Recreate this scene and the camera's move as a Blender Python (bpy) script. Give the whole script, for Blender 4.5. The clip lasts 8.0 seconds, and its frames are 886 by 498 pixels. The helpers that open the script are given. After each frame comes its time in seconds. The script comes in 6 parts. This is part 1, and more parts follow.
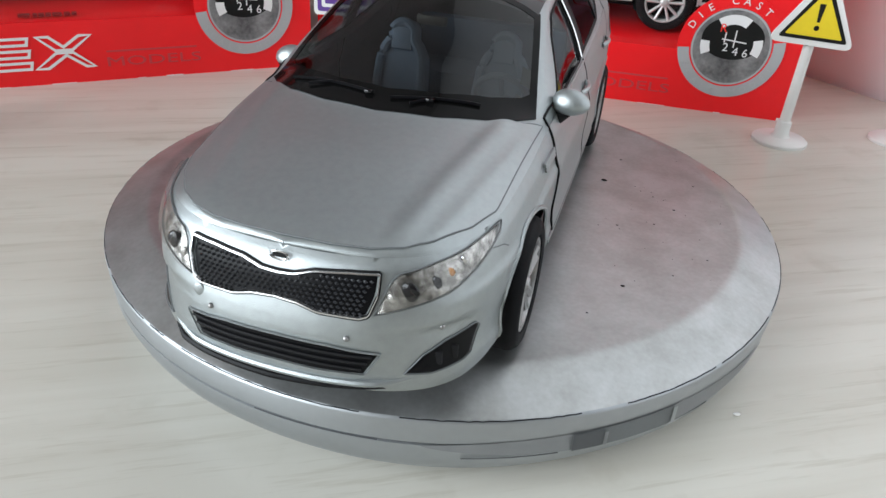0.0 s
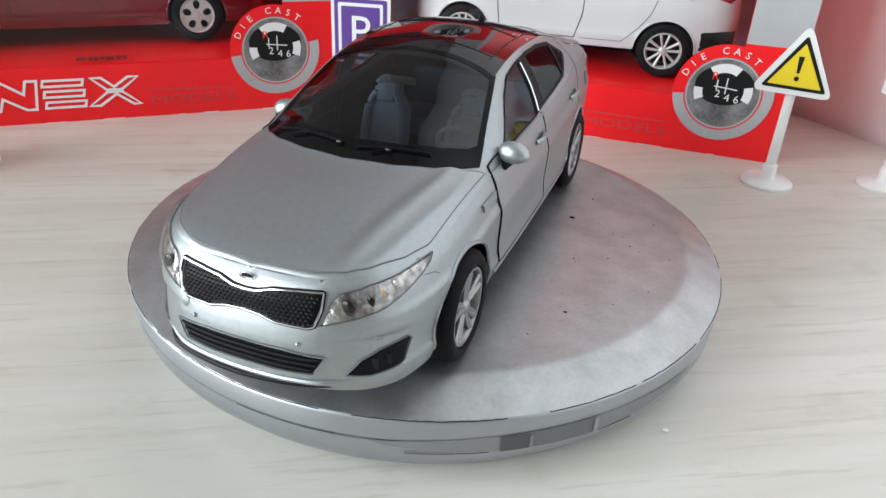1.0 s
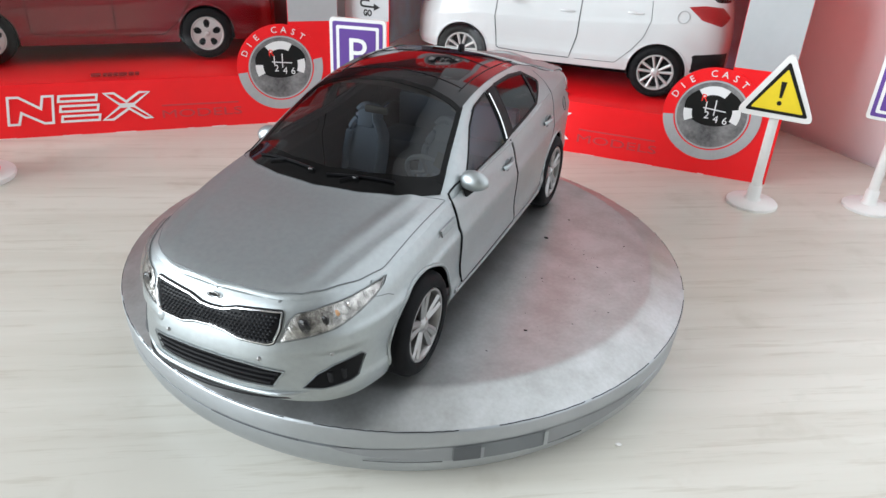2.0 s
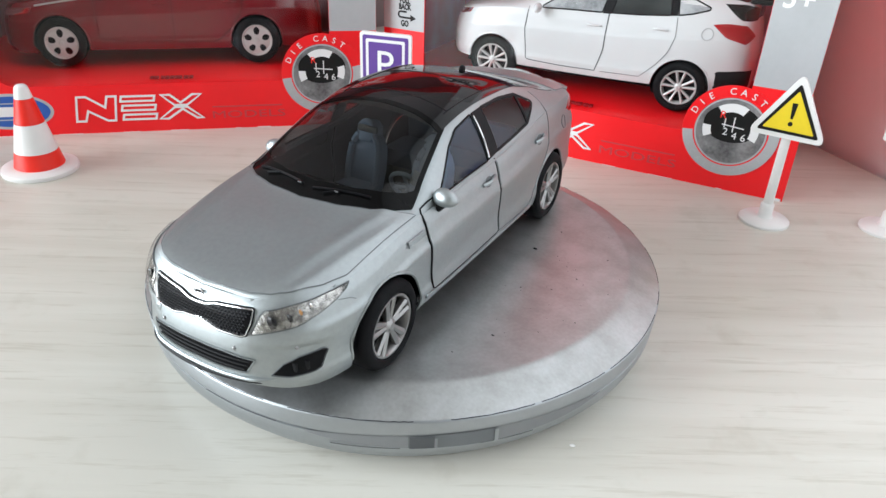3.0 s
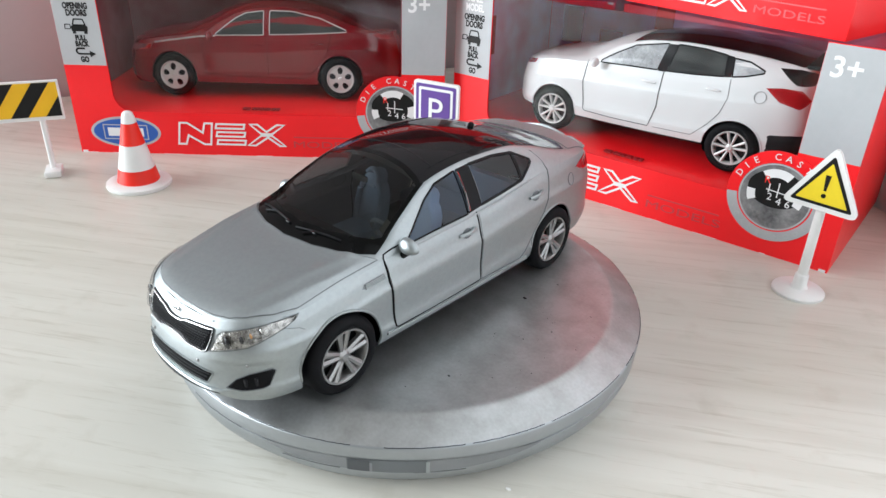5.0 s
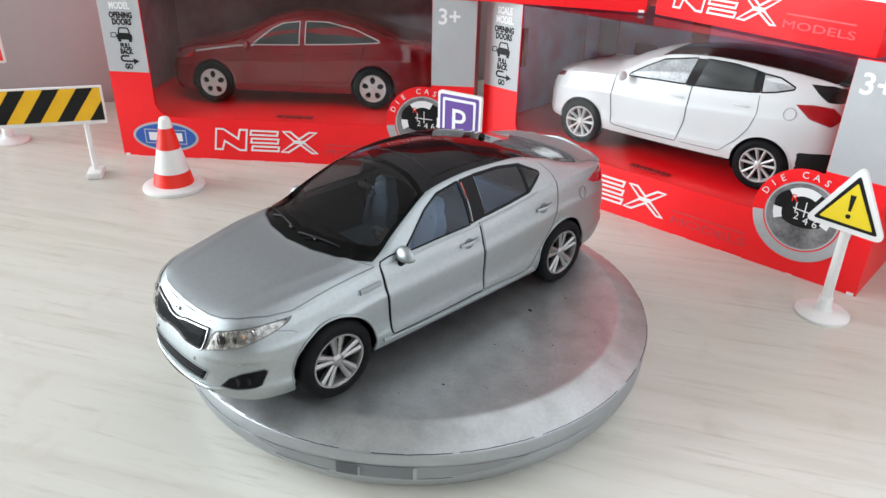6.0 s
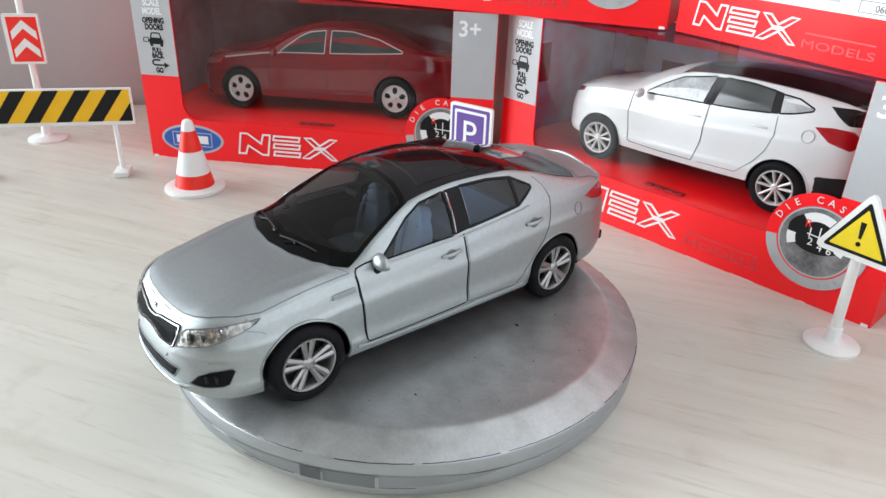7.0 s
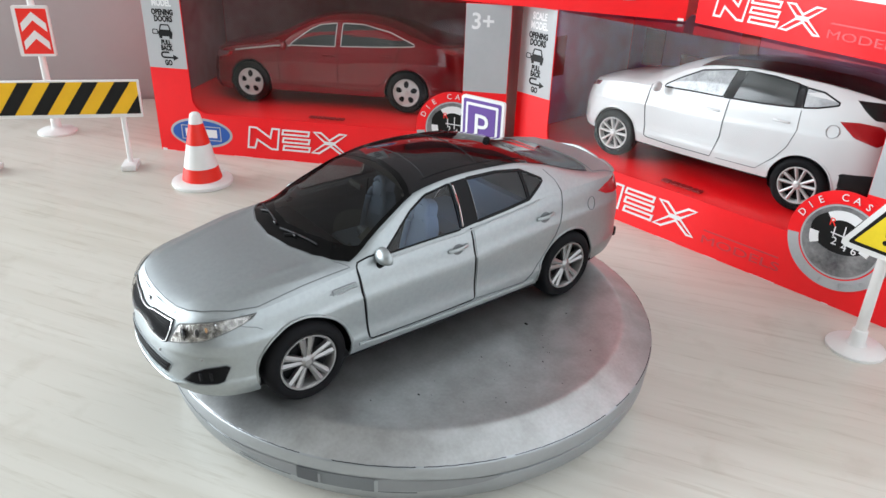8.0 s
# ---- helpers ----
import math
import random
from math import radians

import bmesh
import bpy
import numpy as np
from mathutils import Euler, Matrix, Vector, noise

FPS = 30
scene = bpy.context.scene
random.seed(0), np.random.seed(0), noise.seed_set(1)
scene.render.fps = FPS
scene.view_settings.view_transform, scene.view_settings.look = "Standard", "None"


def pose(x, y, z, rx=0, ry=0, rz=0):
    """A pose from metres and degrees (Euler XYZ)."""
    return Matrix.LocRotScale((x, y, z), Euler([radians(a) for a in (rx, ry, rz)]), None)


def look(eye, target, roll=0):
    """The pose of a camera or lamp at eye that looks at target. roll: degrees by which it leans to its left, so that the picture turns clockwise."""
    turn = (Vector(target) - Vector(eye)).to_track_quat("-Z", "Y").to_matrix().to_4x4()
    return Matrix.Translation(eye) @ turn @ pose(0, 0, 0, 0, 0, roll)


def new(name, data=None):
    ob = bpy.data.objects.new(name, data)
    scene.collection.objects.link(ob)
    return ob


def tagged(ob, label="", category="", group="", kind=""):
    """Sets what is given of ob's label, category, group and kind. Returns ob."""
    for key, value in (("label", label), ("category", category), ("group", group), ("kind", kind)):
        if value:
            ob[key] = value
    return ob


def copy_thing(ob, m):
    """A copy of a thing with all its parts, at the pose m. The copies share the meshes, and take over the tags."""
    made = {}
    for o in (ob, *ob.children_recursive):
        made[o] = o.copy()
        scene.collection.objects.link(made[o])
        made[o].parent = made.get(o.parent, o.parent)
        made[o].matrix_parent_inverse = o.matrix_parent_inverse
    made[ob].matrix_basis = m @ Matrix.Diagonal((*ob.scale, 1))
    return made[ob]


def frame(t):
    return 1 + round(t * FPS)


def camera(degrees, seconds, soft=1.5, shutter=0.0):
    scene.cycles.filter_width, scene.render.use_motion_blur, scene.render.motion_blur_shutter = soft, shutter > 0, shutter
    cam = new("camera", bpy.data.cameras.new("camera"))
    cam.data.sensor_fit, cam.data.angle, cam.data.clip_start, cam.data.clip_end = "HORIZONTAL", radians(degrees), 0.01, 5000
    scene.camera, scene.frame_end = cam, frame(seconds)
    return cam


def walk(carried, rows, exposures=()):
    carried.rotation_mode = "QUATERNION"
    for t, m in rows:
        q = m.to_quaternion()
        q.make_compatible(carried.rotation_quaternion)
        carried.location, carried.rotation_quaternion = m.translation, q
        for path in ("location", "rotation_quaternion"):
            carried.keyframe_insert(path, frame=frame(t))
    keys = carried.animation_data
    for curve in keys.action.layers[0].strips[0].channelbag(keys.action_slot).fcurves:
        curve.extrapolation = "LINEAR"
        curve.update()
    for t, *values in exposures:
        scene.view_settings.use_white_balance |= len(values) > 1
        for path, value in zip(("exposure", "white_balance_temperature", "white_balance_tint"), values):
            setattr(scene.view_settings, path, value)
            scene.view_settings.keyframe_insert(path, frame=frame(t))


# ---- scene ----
cam = camera(62.76, 8.0)
PATH = [
    (0, (0.03363, -0.11193, 0.07445), (-0.01470, 0.05290, -0.02800), 3.71),
    (0.5, (0.04115, -0.11631, 0.07795), (-0.01299, 0.04777, -0.02278), 3.65),
    (1, (0.05086, -0.12103, 0.08366), (-0.01148, 0.04264, -0.01292), 3.04),
    (1.5, (0.05689, -0.12168, 0.08575), (-0.00842, 0.04173, -0.00929), 3.12),
    (1.7, (0.05889, -0.12168, 0.08775), (-0.00756, 0.04123, -0.00735), 3.02),
    (2.8, (0.07581, -0.12478, 0.09704), (-0.00483, 0.02966, -0.00117), 2.74),
    (3, (0.08181, -0.12278, 0.10004), (-0.00391, 0.02877, 0.00164), 2.44),
    (3.5, (0.09263, -0.11912, 0.10697), (-0.00440, 0.02590, 0.00923), 2.82),
    (4, (0.10287, -0.11357, 0.11061), (-0.00405, 0.02627, 0.01568), 2.43),
    (4.5, (0.10867, -0.11039, 0.11125), (-0.00839, 0.02344, 0.01967), 2.05),
    (4.7, (0.11079, -0.11031, 0.11100), (-0.00546, 0.02348, 0.01835), 2.14),
    (5.8, (0.12247, -0.10572, 0.11385), (-0.00486, 0.01665, 0.01998), 1.24),
    (6, (0.12352, -0.10302, 0.11230), (-0.00545, 0.01927, 0.02058), 1.48),
    (6.5, (0.13217, -0.09489, 0.11218), (-0.00269, 0.02229, 0.02229), 0.98),
    (7, (0.13321, -0.09148, 0.11205), (-0.00584, 0.02140, 0.02304), 2.00),
    (7.5, (0.13381, -0.09112, 0.11082), (-0.00641, 0.01948, 0.02079), 1.91),
    (8, (0.13052, -0.08664, 0.10821), (-0.01117, 0.02287, 0.01913), 1.93),
]
walk(cam, [(t, look(eye, target, roll)) for t, eye, target, roll in PATH], exposures=[(0.0, -0.3), (1.5, -0.06), (3.0, 0.02), (4.5, 0.04), (6.0, 0.03), (8.0, 0.0)])

# ---- world, window light ----
W = bpy.data.worlds.new("sky")
scene.world = W
W.use_nodes = True
nt = W.node_tree
sky = nt.nodes.new("ShaderNodeTexSky")
sky.sky_type = "NISHITA"
sky.sun_disc = False
sky.sun_elevation = radians(40)
sky.sun_rotation = radians(200)
nt.links.new(sky.outputs[0], nt.nodes["Background"].inputs[0])
nt.nodes["Background"].inputs[1].default_value = 0.12

# room corner and the two wall directions seen behind the boxes
CORNER = Vector((-0.127, 0.357, 0))
DIR_L = Vector((-0.42, -0.91, 0)).normalized()
DIR_R = Vector((0.77, -0.64, 0)).normalized()
CEIL_Z, FLOOR_Z = 1.75, -0.75


# ---- materials ----
def nodes(name):
    m = bpy.data.materials.new(name)
    m.use_nodes = True
    n, l = m.node_tree.nodes, m.node_tree.links
    return m, n, l, n["Principled BSDF"]


def stuff(name, col, rough=0.5, metal=0.0, vary=0.06, scale=200.0, bump=0.0, coat=0.0, col2=None, stretch=None, spec=0.5, fine=0.0, turn=0.0, rv=1.0):
    """Procedural surface: base colour with two scales of variation, roughness variation and fine relief."""
    m, n, l, p = nodes(name)
    tc = n.new("ShaderNodeTexCoord")
    mp = n.new("ShaderNodeMapping")
    l.new(tc.outputs["Object"], mp.inputs[0])
    mp.vector_type = "TEXTURE"
    if stretch:
        mp.inputs["Scale"].default_value = stretch
    mp.inputs["Rotation"].default_value = (0, 0, radians(turn))
    a = n.new("ShaderNodeTexNoise")
    a.inputs["Scale"].default_value = scale
    a.inputs["Detail"].default_value = 6
    b = n.new("ShaderNodeTexNoise")
    b.inputs["Scale"].default_value = scale * 9
    b.inputs["Detail"].default_value = 3
    l.new(mp.outputs[0], a.inputs["Vector"])
    l.new(mp.outputs[0], b.inputs["Vector"])
    add = n.new("ShaderNodeMath")
    add.operation = "MULTIPLY_ADD"
    add.inputs[1].default_value = 0.35
    l.new(b.outputs[0], add.inputs[0])
    l.new(a.outputs[0], add.inputs[2])
    ramp = n.new("ShaderNodeValToRGB")
    c = Vector(col)
    lo = col2 if col2 else tuple(c * (1 - vary))
    ramp.color_ramp.elements[0].position, ramp.color_ramp.elements[1].position = 0.48, 0.86
    ramp.color_ramp.elements[0].color = (*lo, 1)
    ramp.color_ramp.elements[1].color = (*[min(1, v * (1 + vary * 0.6)) for v in c], 1)
    l.new(add.outputs[0], ramp.inputs[0])
    l.new(ramp.outputs[0], p.inputs["Base Color"])
    r = n.new("ShaderNodeMapRange")
    r.inputs["To Min"].default_value = max(0.02, rough - 0.06 * rv)
    r.inputs["To Max"].default_value = min(1, rough + 0.08 * rv)
    l.new(a.outputs[0], r.inputs["Value"])
    l.new(r.outputs[0], p.inputs["Roughness"])
    p.inputs["Metallic"].default_value = metal
    p.inputs["Specular IOR Level"].default_value = spec
    p.inputs["Coat Weight"].default_value = coat
    p.inputs["Coat Roughness"].default_value = 0.08
    if bump:
        bp = n.new("ShaderNodeBump")
        bp.inputs["Strength"].default_value = bump
        bp.inputs["Distance"].default_value = 0.0002
        l.new((b if fine else add).outputs[0], bp.inputs["Height"])
        l.new(bp.outputs[0], p.inputs["Normal"])
    return m


def oak(name):
    """Whitewashed oak print: pale ground, soft cathedral bands, short dark pores along the grain, faint dirt."""
    m, n, l, p = nodes(name)
    tc = n.new("ShaderNodeTexCoord")

    def noise_at(scale, detail, stretch, rough=0.55):
        mp = n.new("ShaderNodeMapping")
        mp.vector_type = "TEXTURE"
        mp.inputs["Rotation"].default_value = (0, 0, radians(31))
        mp.inputs["Scale"].default_value = (stretch, 1, 1)
        l.new(tc.outputs["Object"], mp.inputs[0])
        t = n.new("ShaderNodeTexNoise")
        t.inputs["Scale"].default_value = scale
        t.inputs["Detail"].default_value = detail
        t.inputs["Roughness"].default_value = rough
        l.new(mp.outputs[0], t.inputs["Vector"])
        return t.outputs[0]

    def tone(src, lo, hi, c0, c1):
        r = n.new("ShaderNodeValToRGB")
        r.color_ramp.elements[0].position, r.color_ramp.elements[1].position = lo, hi
        r.color_ramp.elements[0].color, r.color_ramp.elements[1].color = (*c0, 1), (*c1, 1)
        l.new(src, r.inputs[0])
        return r.outputs[0]

    def times(a, b):
        x = n.new("ShaderNodeMix")
        x.data_type, x.blend_type = "RGBA", "MULTIPLY"
        x.inputs[0].default_value = 1.0
        l.new(a, x.inputs[6])
        l.new(b, x.inputs[7])
        return x.outputs[2]

    soft = noise_at(14, 5, 9)
    pores = noise_at(420, 4, 14, 0.7)
    streak = noise_at(120, 5, 22)
    dirt = noise_at(60, 6, 1)
    c = tone(soft, 0.36, 0.66, (0.562, 0.538, 0.474), (0.652, 0.631, 0.567))
    c = times(c, tone(streak, 0.36, 0.56, (0.91, 0.9, 0.885), (1, 1, 1)))
    c = times(c, tone(pores, 0.34, 0.46, (0.87, 0.855, 0.83), (1, 1, 1)))
    c = times(c, tone(dirt, 0.30, 0.42, (0.9, 0.89, 0.87), (1, 1, 1)))
    l.new(c, p.inputs["Base Color"])
    r = n.new("ShaderNodeMapRange")
    r.inputs["To Min"].default_value, r.inputs["To Max"].default_value = 0.26, 0.4
    l.new(streak, r.inputs["Value"])
    l.new(r.outputs[0], p.inputs["Roughness"])
    bp = n.new("ShaderNodeBump")
    bp.inputs["Strength"].default_value = 0.25
    bp.inputs["Distance"].default_value = 0.0001
    l.new(pores, bp.inputs["Height"])
    l.new(bp.outputs[0], p.inputs["Normal"])
    return m


def clear(name, tint=(1, 1, 1), rough=0.03, base=0.05, edge=0.7):
    """Thin clear plastic: a transparent sheet with a glossy skin that grows towards grazing angles."""
    m, n, l, p = nodes(name)
    out = n["Material Output"]
    tr = n.new("ShaderNodeBsdfTransparent")
    tr.inputs[0].default_value = (*tint, 1)
    gl = n.new("ShaderNodeBsdfGlossy")
    gl.inputs["Roughness"].default_value = rough
    lw = n.new("ShaderNodeLayerWeight")
    lw.inputs[0].default_value = 0.5
    pw = n.new("ShaderNodeMath")
    pw.operation = "POWER"
    pw.inputs[1].default_value = 4.0
    l.new(lw.outputs["Facing"], pw.inputs[0])
    ma = n.new("ShaderNodeMath")
    ma.operation = "MULTIPLY_ADD"
    ma.inputs[1].default_value, ma.inputs[2].default_value = edge, base
    l.new(pw.outputs[0], ma.inputs[0])
    mx = n.new("ShaderNodeMixShader")
    l.new(ma.outputs[0], mx.inputs[0])
    l.new(tr.outputs[0], mx.inputs[1])
    l.new(gl.outputs[0], mx.inputs[2])
    l.new(mx.outputs[0], out.inputs[0])
    return m


M_TABLE = oak("white_oak_laminate")
# west wall's shade is put into this darker tone of the white wall
M_WALL = stuff("shaded_wall_paint", (0.43, 0.4, 0.4), 0.8, vary=0.03, scale=30, bump=0.2)
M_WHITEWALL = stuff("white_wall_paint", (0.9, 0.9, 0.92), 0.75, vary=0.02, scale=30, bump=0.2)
# unseen walls, darkened to dim reflections where the camera holder would stand
M_FARWALL = stuff("dimming_wall_dark", (0.13, 0.115, 0.1), 0.85, vary=0.03, scale=30)
M_DARKWALL = stuff("dimming_wall_brown", (0.22, 0.19, 0.16), 0.85, vary=0.05, scale=30)
M_CEIL = stuff("ceiling_paint", (0.32, 0.305, 0.28), 0.85, vary=0.03, scale=30)
M_FLOOR = stuff("floor_wood", (0.3, 0.2, 0.12), 0.5, vary=0.2, scale=8)
M_DISC = stuff("brushed_silver_disc", (0.43, 0.44, 0.44), 0.38, metal=0.84, vary=0.06, scale=150, bump=0.0, col2=(0.335, 0.34, 0.33), rv=0.4)
M_RIM = stuff("silver_paint_base", (0.38, 0.4, 0.415), 0.42, metal=0.85, vary=0.06, scale=80, bump=0.05)
M_SLOT = stuff("grey_plastic", (0.13, 0.14, 0.145), 0.5, vary=0.06, scale=150)
M_BLACK = stuff("black_plastic", (0.004, 0.004, 0.005), 0.35, vary=0.2, scale=300, spec=0.12)
M_SATIN = stuff("satin_black", (0.009, 0.009, 0.01), 0.55, vary=0.2, scale=300, spec=0.15)
M_SILVER = stuff("silver_car_paint", (0.35, 0.377, 0.382), 0.38, metal=0.84, vary=0.05, scale=1100, bump=0.2, coat=0.05, fine=1, rv=0.35)
M_CHROME = stuff("chrome", (0.8, 0.8, 0.8), 0.14, metal=1.0, vary=0.03, scale=200)
M_BRIGHTRIM = stuff("bright_rim_silver", (0.6, 0.59, 0.58), 0.42, metal=0.35, vary=0.05, scale=300)
M_TYRE = stuff("rubber", (0.006, 0.006, 0.007), 0.65, vary=0.25, scale=400, bump=0.2, spec=0.12)
M_ALLOY = stuff("alloy_silver", (0.31, 0.305, 0.3), 0.36, metal=0.85, vary=0.05, scale=300)
M_GLASS = clear("smoked_car_glass", (0.2, 0.2, 0.185), 0.03, 0.045, 0.55)
M_SIDEGLASS = clear("side_car_glass", (0.55, 0.62, 0.72), 0.04, 0.04, 0.6)
M_ROOF = stuff("gloss_black_roof", (0.005, 0.005, 0.006), 0.05, vary=0.3, scale=100, spec=0.42, rv=0.3)
M_BORDER = stuff("gloss_black_print", (0.004, 0.004, 0.004), 0.08, vary=0.2, scale=100, spec=0.1, rv=0.3)
M_RED = stuff("red_card", (0.9, 0.004, 0.009), 0.4, vary=0.04, scale=40, coat=0.12)
M_GREY = stuff("grey_print", (0.42, 0.43, 0.44), 0.4, vary=0.05, scale=60, coat=0.2)
M_WHITE = stuff("white_print", (0.8, 0.8, 0.8), 0.4, vary=0.03, scale=60)
M_LIGHTGREY = stuff("light_grey_print", (0.45, 0.46, 0.47), 0.4, vary=0.04, scale=60, coat=0.2)
M_INK = stuff("black_ink", (0.008, 0.008, 0.008), 0.45, vary=0.1, scale=60, spec=0.25)
M_BLUE = stuff("blue_print", (0.02, 0.1, 0.4), 0.4, vary=0.05, scale=60)
M_PLASTIC = stuff("white_plastic", (0.77, 0.76, 0.74), 0.38, vary=0.03, scale=120)
M_YELLOW = stuff("yellow_print", (0.8, 0.6, 0.02), 0.4, vary=0.05, scale=100)
M_AMBER = stuff("amber_yellow_print", (0.85, 0.47, 0.006), 0.4, vary=0.06, scale=100)
M_PURPLE = stuff("purple_print", (0.11, 0.045, 0.26), 0.4, vary=0.06, scale=100)
M_ORANGE = stuff("red_orange_paint", (0.85, 0.022, 0.01), 0.4, vary=0.06, scale=100)
M_WHITECAR = stuff("white_car_paint", (0.66, 0.67, 0.67), 0.25, vary=0.02, scale=100, coat=0.3, rv=0.3)
M_REDCAR = stuff("dark_red_car_paint", (0.18, 0.006, 0.012), 0.14, vary=0.05, scale=100, coat=0.5, rv=0.3)
M_FILM = clear("clear_window_film", (0.97, 0.97, 0.97), 0.08, 0.04, 0.5)
M_TAIL = stuff("red_lens", (0.34, 0.004, 0.008), 0.14, vary=0.1, scale=200, coat=0.3)
M_LENS = clear("clear_lens", (0.92, 0.92, 0.92), 0.05, 0.06, 0.7)
M_SEAT = stuff("grey_seat_plastic", (0.5, 0.6, 0.72), 0.55, vary=0.06, scale=200)
# rear bench copy of the seat plastic, cabin shade put into its colour
M_BENCH = stuff("shaded_seat_plastic", (0.13, 0.17, 0.22), 0.55, vary=0.06, scale=200)
# dark mottling in the colour stands in for broken reflections
M_REFLECTOR = stuff("lamp_reflector", (0.6, 0.585, 0.56), 0.2, metal=0.9, vary=0.1, scale=800, bump=0.9, col2=(0.06, 0.056, 0.05))


# ---- mesh helpers ----
def part(name, bm, material, parent, label=""):
    me = bpy.data.meshes.new(name)
    bm.to_mesh(me)
    bm.free()
    for f in me.polygons:
        f.use_smooth = True
    me.set_sharp_from_angle(angle=radians(40))
    me.materials.append(material)
    ob = new(name, me)
    if parent:
        ob.parent = parent
    if label:
        tagged(ob, label=label)
    return ob


def thing(name, m, label, category, group="", kind=""):
    ob = new(name)
    ob.empty_display_size = 0.01
    ob.matrix_world = m
    return tagged(ob, label, category, group, kind)


def block(bm, x0, x1, y0, y1, z0, z1, bevel=0.0):
    r = bmesh.ops.create_cube(bm, size=1)
    for v in r["verts"]:
        v.co = Vector((x0 + (v.co.x + 0.5) * (x1 - x0), y0 + (v.co.y + 0.5) * (y1 - y0), z0 + (v.co.z + 0.5) * (z1 - z0)))
    if bevel:
        es = {e for v in r["verts"] for e in v.link_edges}
        bmesh.ops.bevel(bm, geom=list(es), offset=bevel, segments=2, affect="EDGES", profile=0.6)
    return bm


def prism(bm, pts, z0, z1):
    """An upright solid over a flat outline (x, y)."""
    lo = [bm.verts.new((x, y, z0)) for x, y in pts]
    hi = [bm.verts.new((x, y, z1)) for x, y in pts]
    bm.faces.new(hi)
    bm.faces.new(lo[::-1])
    for i in range(len(pts)):
        j = (i + 1) % len(pts)
        bm.faces.new((lo[i], lo[j], hi[j], hi[i]))
    return bm


def flat(bm, pts, y0=0.0, y1=-0.0002):
    """A thin printed or moulded piece standing in the x-z plane, from y0 (back) to y1 (front)."""
    a = [bm.verts.new((x, y1, z)) for x, z in pts]
    b = [bm.verts.new((x, y0, z)) for x, z in pts]
    bm.faces.new(a)
    bm.faces.new(b[::-1])
    for i in range(len(pts)):
        j = (i + 1) % len(pts)
        bm.faces.new((a[j], a[i], b[i], b[j]))
    bmesh.ops.recalc_face_normals(bm, faces=bm.faces[:])
    return bm


def lathe(bm, prof, seg=96, axis="z", close=False):
    """Turn a profile of (radius, height) round z (or x)."""
    rings = []
    for r, h in prof:
        ring = []
        if r < 1e-7:
            v = bm.verts.new((0, 0, h) if axis == "z" else (h, 0, 0))
            ring = [v] * seg
        else:
            for i in range(seg):
                a = 2 * math.pi * i / seg
                c, s = r * math.cos(a), r * math.sin(a)
                ring.append(bm.verts.new((c, s, h) if axis == "z" else (h, c, s)))
        rings.append(ring)
    if close:
        rings.append(rings[0])
    for p, q in zip(rings, rings[1:]):
        for i in range(seg):
            j = (i + 1) % seg
            vs = []
            for v in (p[i], p[j], q[j], q[i]):
                if v not in vs:
                    vs.append(v)
            if len(vs) > 2:
                try:
                    bm.faces.new(vs)
                except ValueError:
                    pass
    bmesh.ops.recalc_face_normals(bm, faces=bm.faces[:])
    return bm


def sheet(bm, grid, flip=False):
    """Faces over a grid of points (rows of equal length)."""
    vs = [[bm.verts.new(p) for p in row] for row in grid]
    for a, b in zip(vs, vs[1:]):
        for i in range(len(a) - 1):
            q = (a[i], a[i + 1], b[i + 1], b[i])
            bm.faces.new(q[::-1] if flip else q)
    return bm


def tube(bm, pts, r, seg=8, closed=False):
    """A round bar along points."""
    pts = [Vector(p) for p in pts]
    rings = []
    n = len(pts)
    for i, p in enumerate(pts):
        a = pts[i - 1] if (i or closed) else p
        b = pts[(i + 1) % n] if (i < n - 1 or closed) else p
        d = (b - a).normalized()
        u = d.cross(Vector((0.31, 0.2, 0.93)))
        if u.length < 0.05:
            u = d.cross(Vector((1, 0, 0)))
        u.normalize()
        w = d.cross(u)
        rings.append([bm.verts.new(p + (u * math.cos(k * 2 * math.pi / seg) + w * math.sin(k * 2 * math.pi / seg)) * r) for k in range(seg)])
    if closed:
        rings.append(rings[0])
    for a, b in zip(rings, rings[1:]):
        for k in range(seg):
            j = (k + 1) % seg
            bm.faces.new((a[k], a[j], b[j], b[k]))
    if not closed:
        bm.faces.new(rings[0][::-1])
        bm.faces.new(rings[-1])
    bmesh.ops.recalc_face_normals(bm, faces=bm.faces[:])
    return bm


def lettering(name, text, size, material, parent, at, label="", turn=None, align="LEFT", depth=0.00012, squash=1.0, shear=0.0, bold=0.0):
    """Raised or printed letters in the built-in font, standing in the x-z plane at a place on their parent."""
    cu = bpy.data.curves.new(name, "FONT")
    cu.body, cu.size, cu.extrude, cu.align_x, cu.shear = text, size, depth, align, shear
    cu.resolution_u, cu.offset = 3, bold
    tmp = bpy.data.objects.new("tmp_text", cu)
    scene.collection.objects.link(tmp)
    bpy.context.view_layer.update()
    me = bpy.data.meshes.new_from_object(tmp.evaluated_get(bpy.context.evaluated_depsgraph_get()))
    bpy.data.objects.remove(tmp)
    me.transform((turn or pose(*at, 90, 0, 0)) @ Matrix.Diagonal((squash, 1, 1, 1)))
    me.materials.clear()
    me.materials.append(material)
    ob = new(name, me)
    ob.parent = parent
    if label:
        tagged(ob, label=label)
    return ob


def arc(cx, cz, r, a0, a1, n=24):
    return [(cx + r * math.cos(radians(a0 + (a1 - a0) * i / n)), cz + r * math.sin(radians(a0 + (a1 - a0) * i / n))) for i in range(n + 1)]


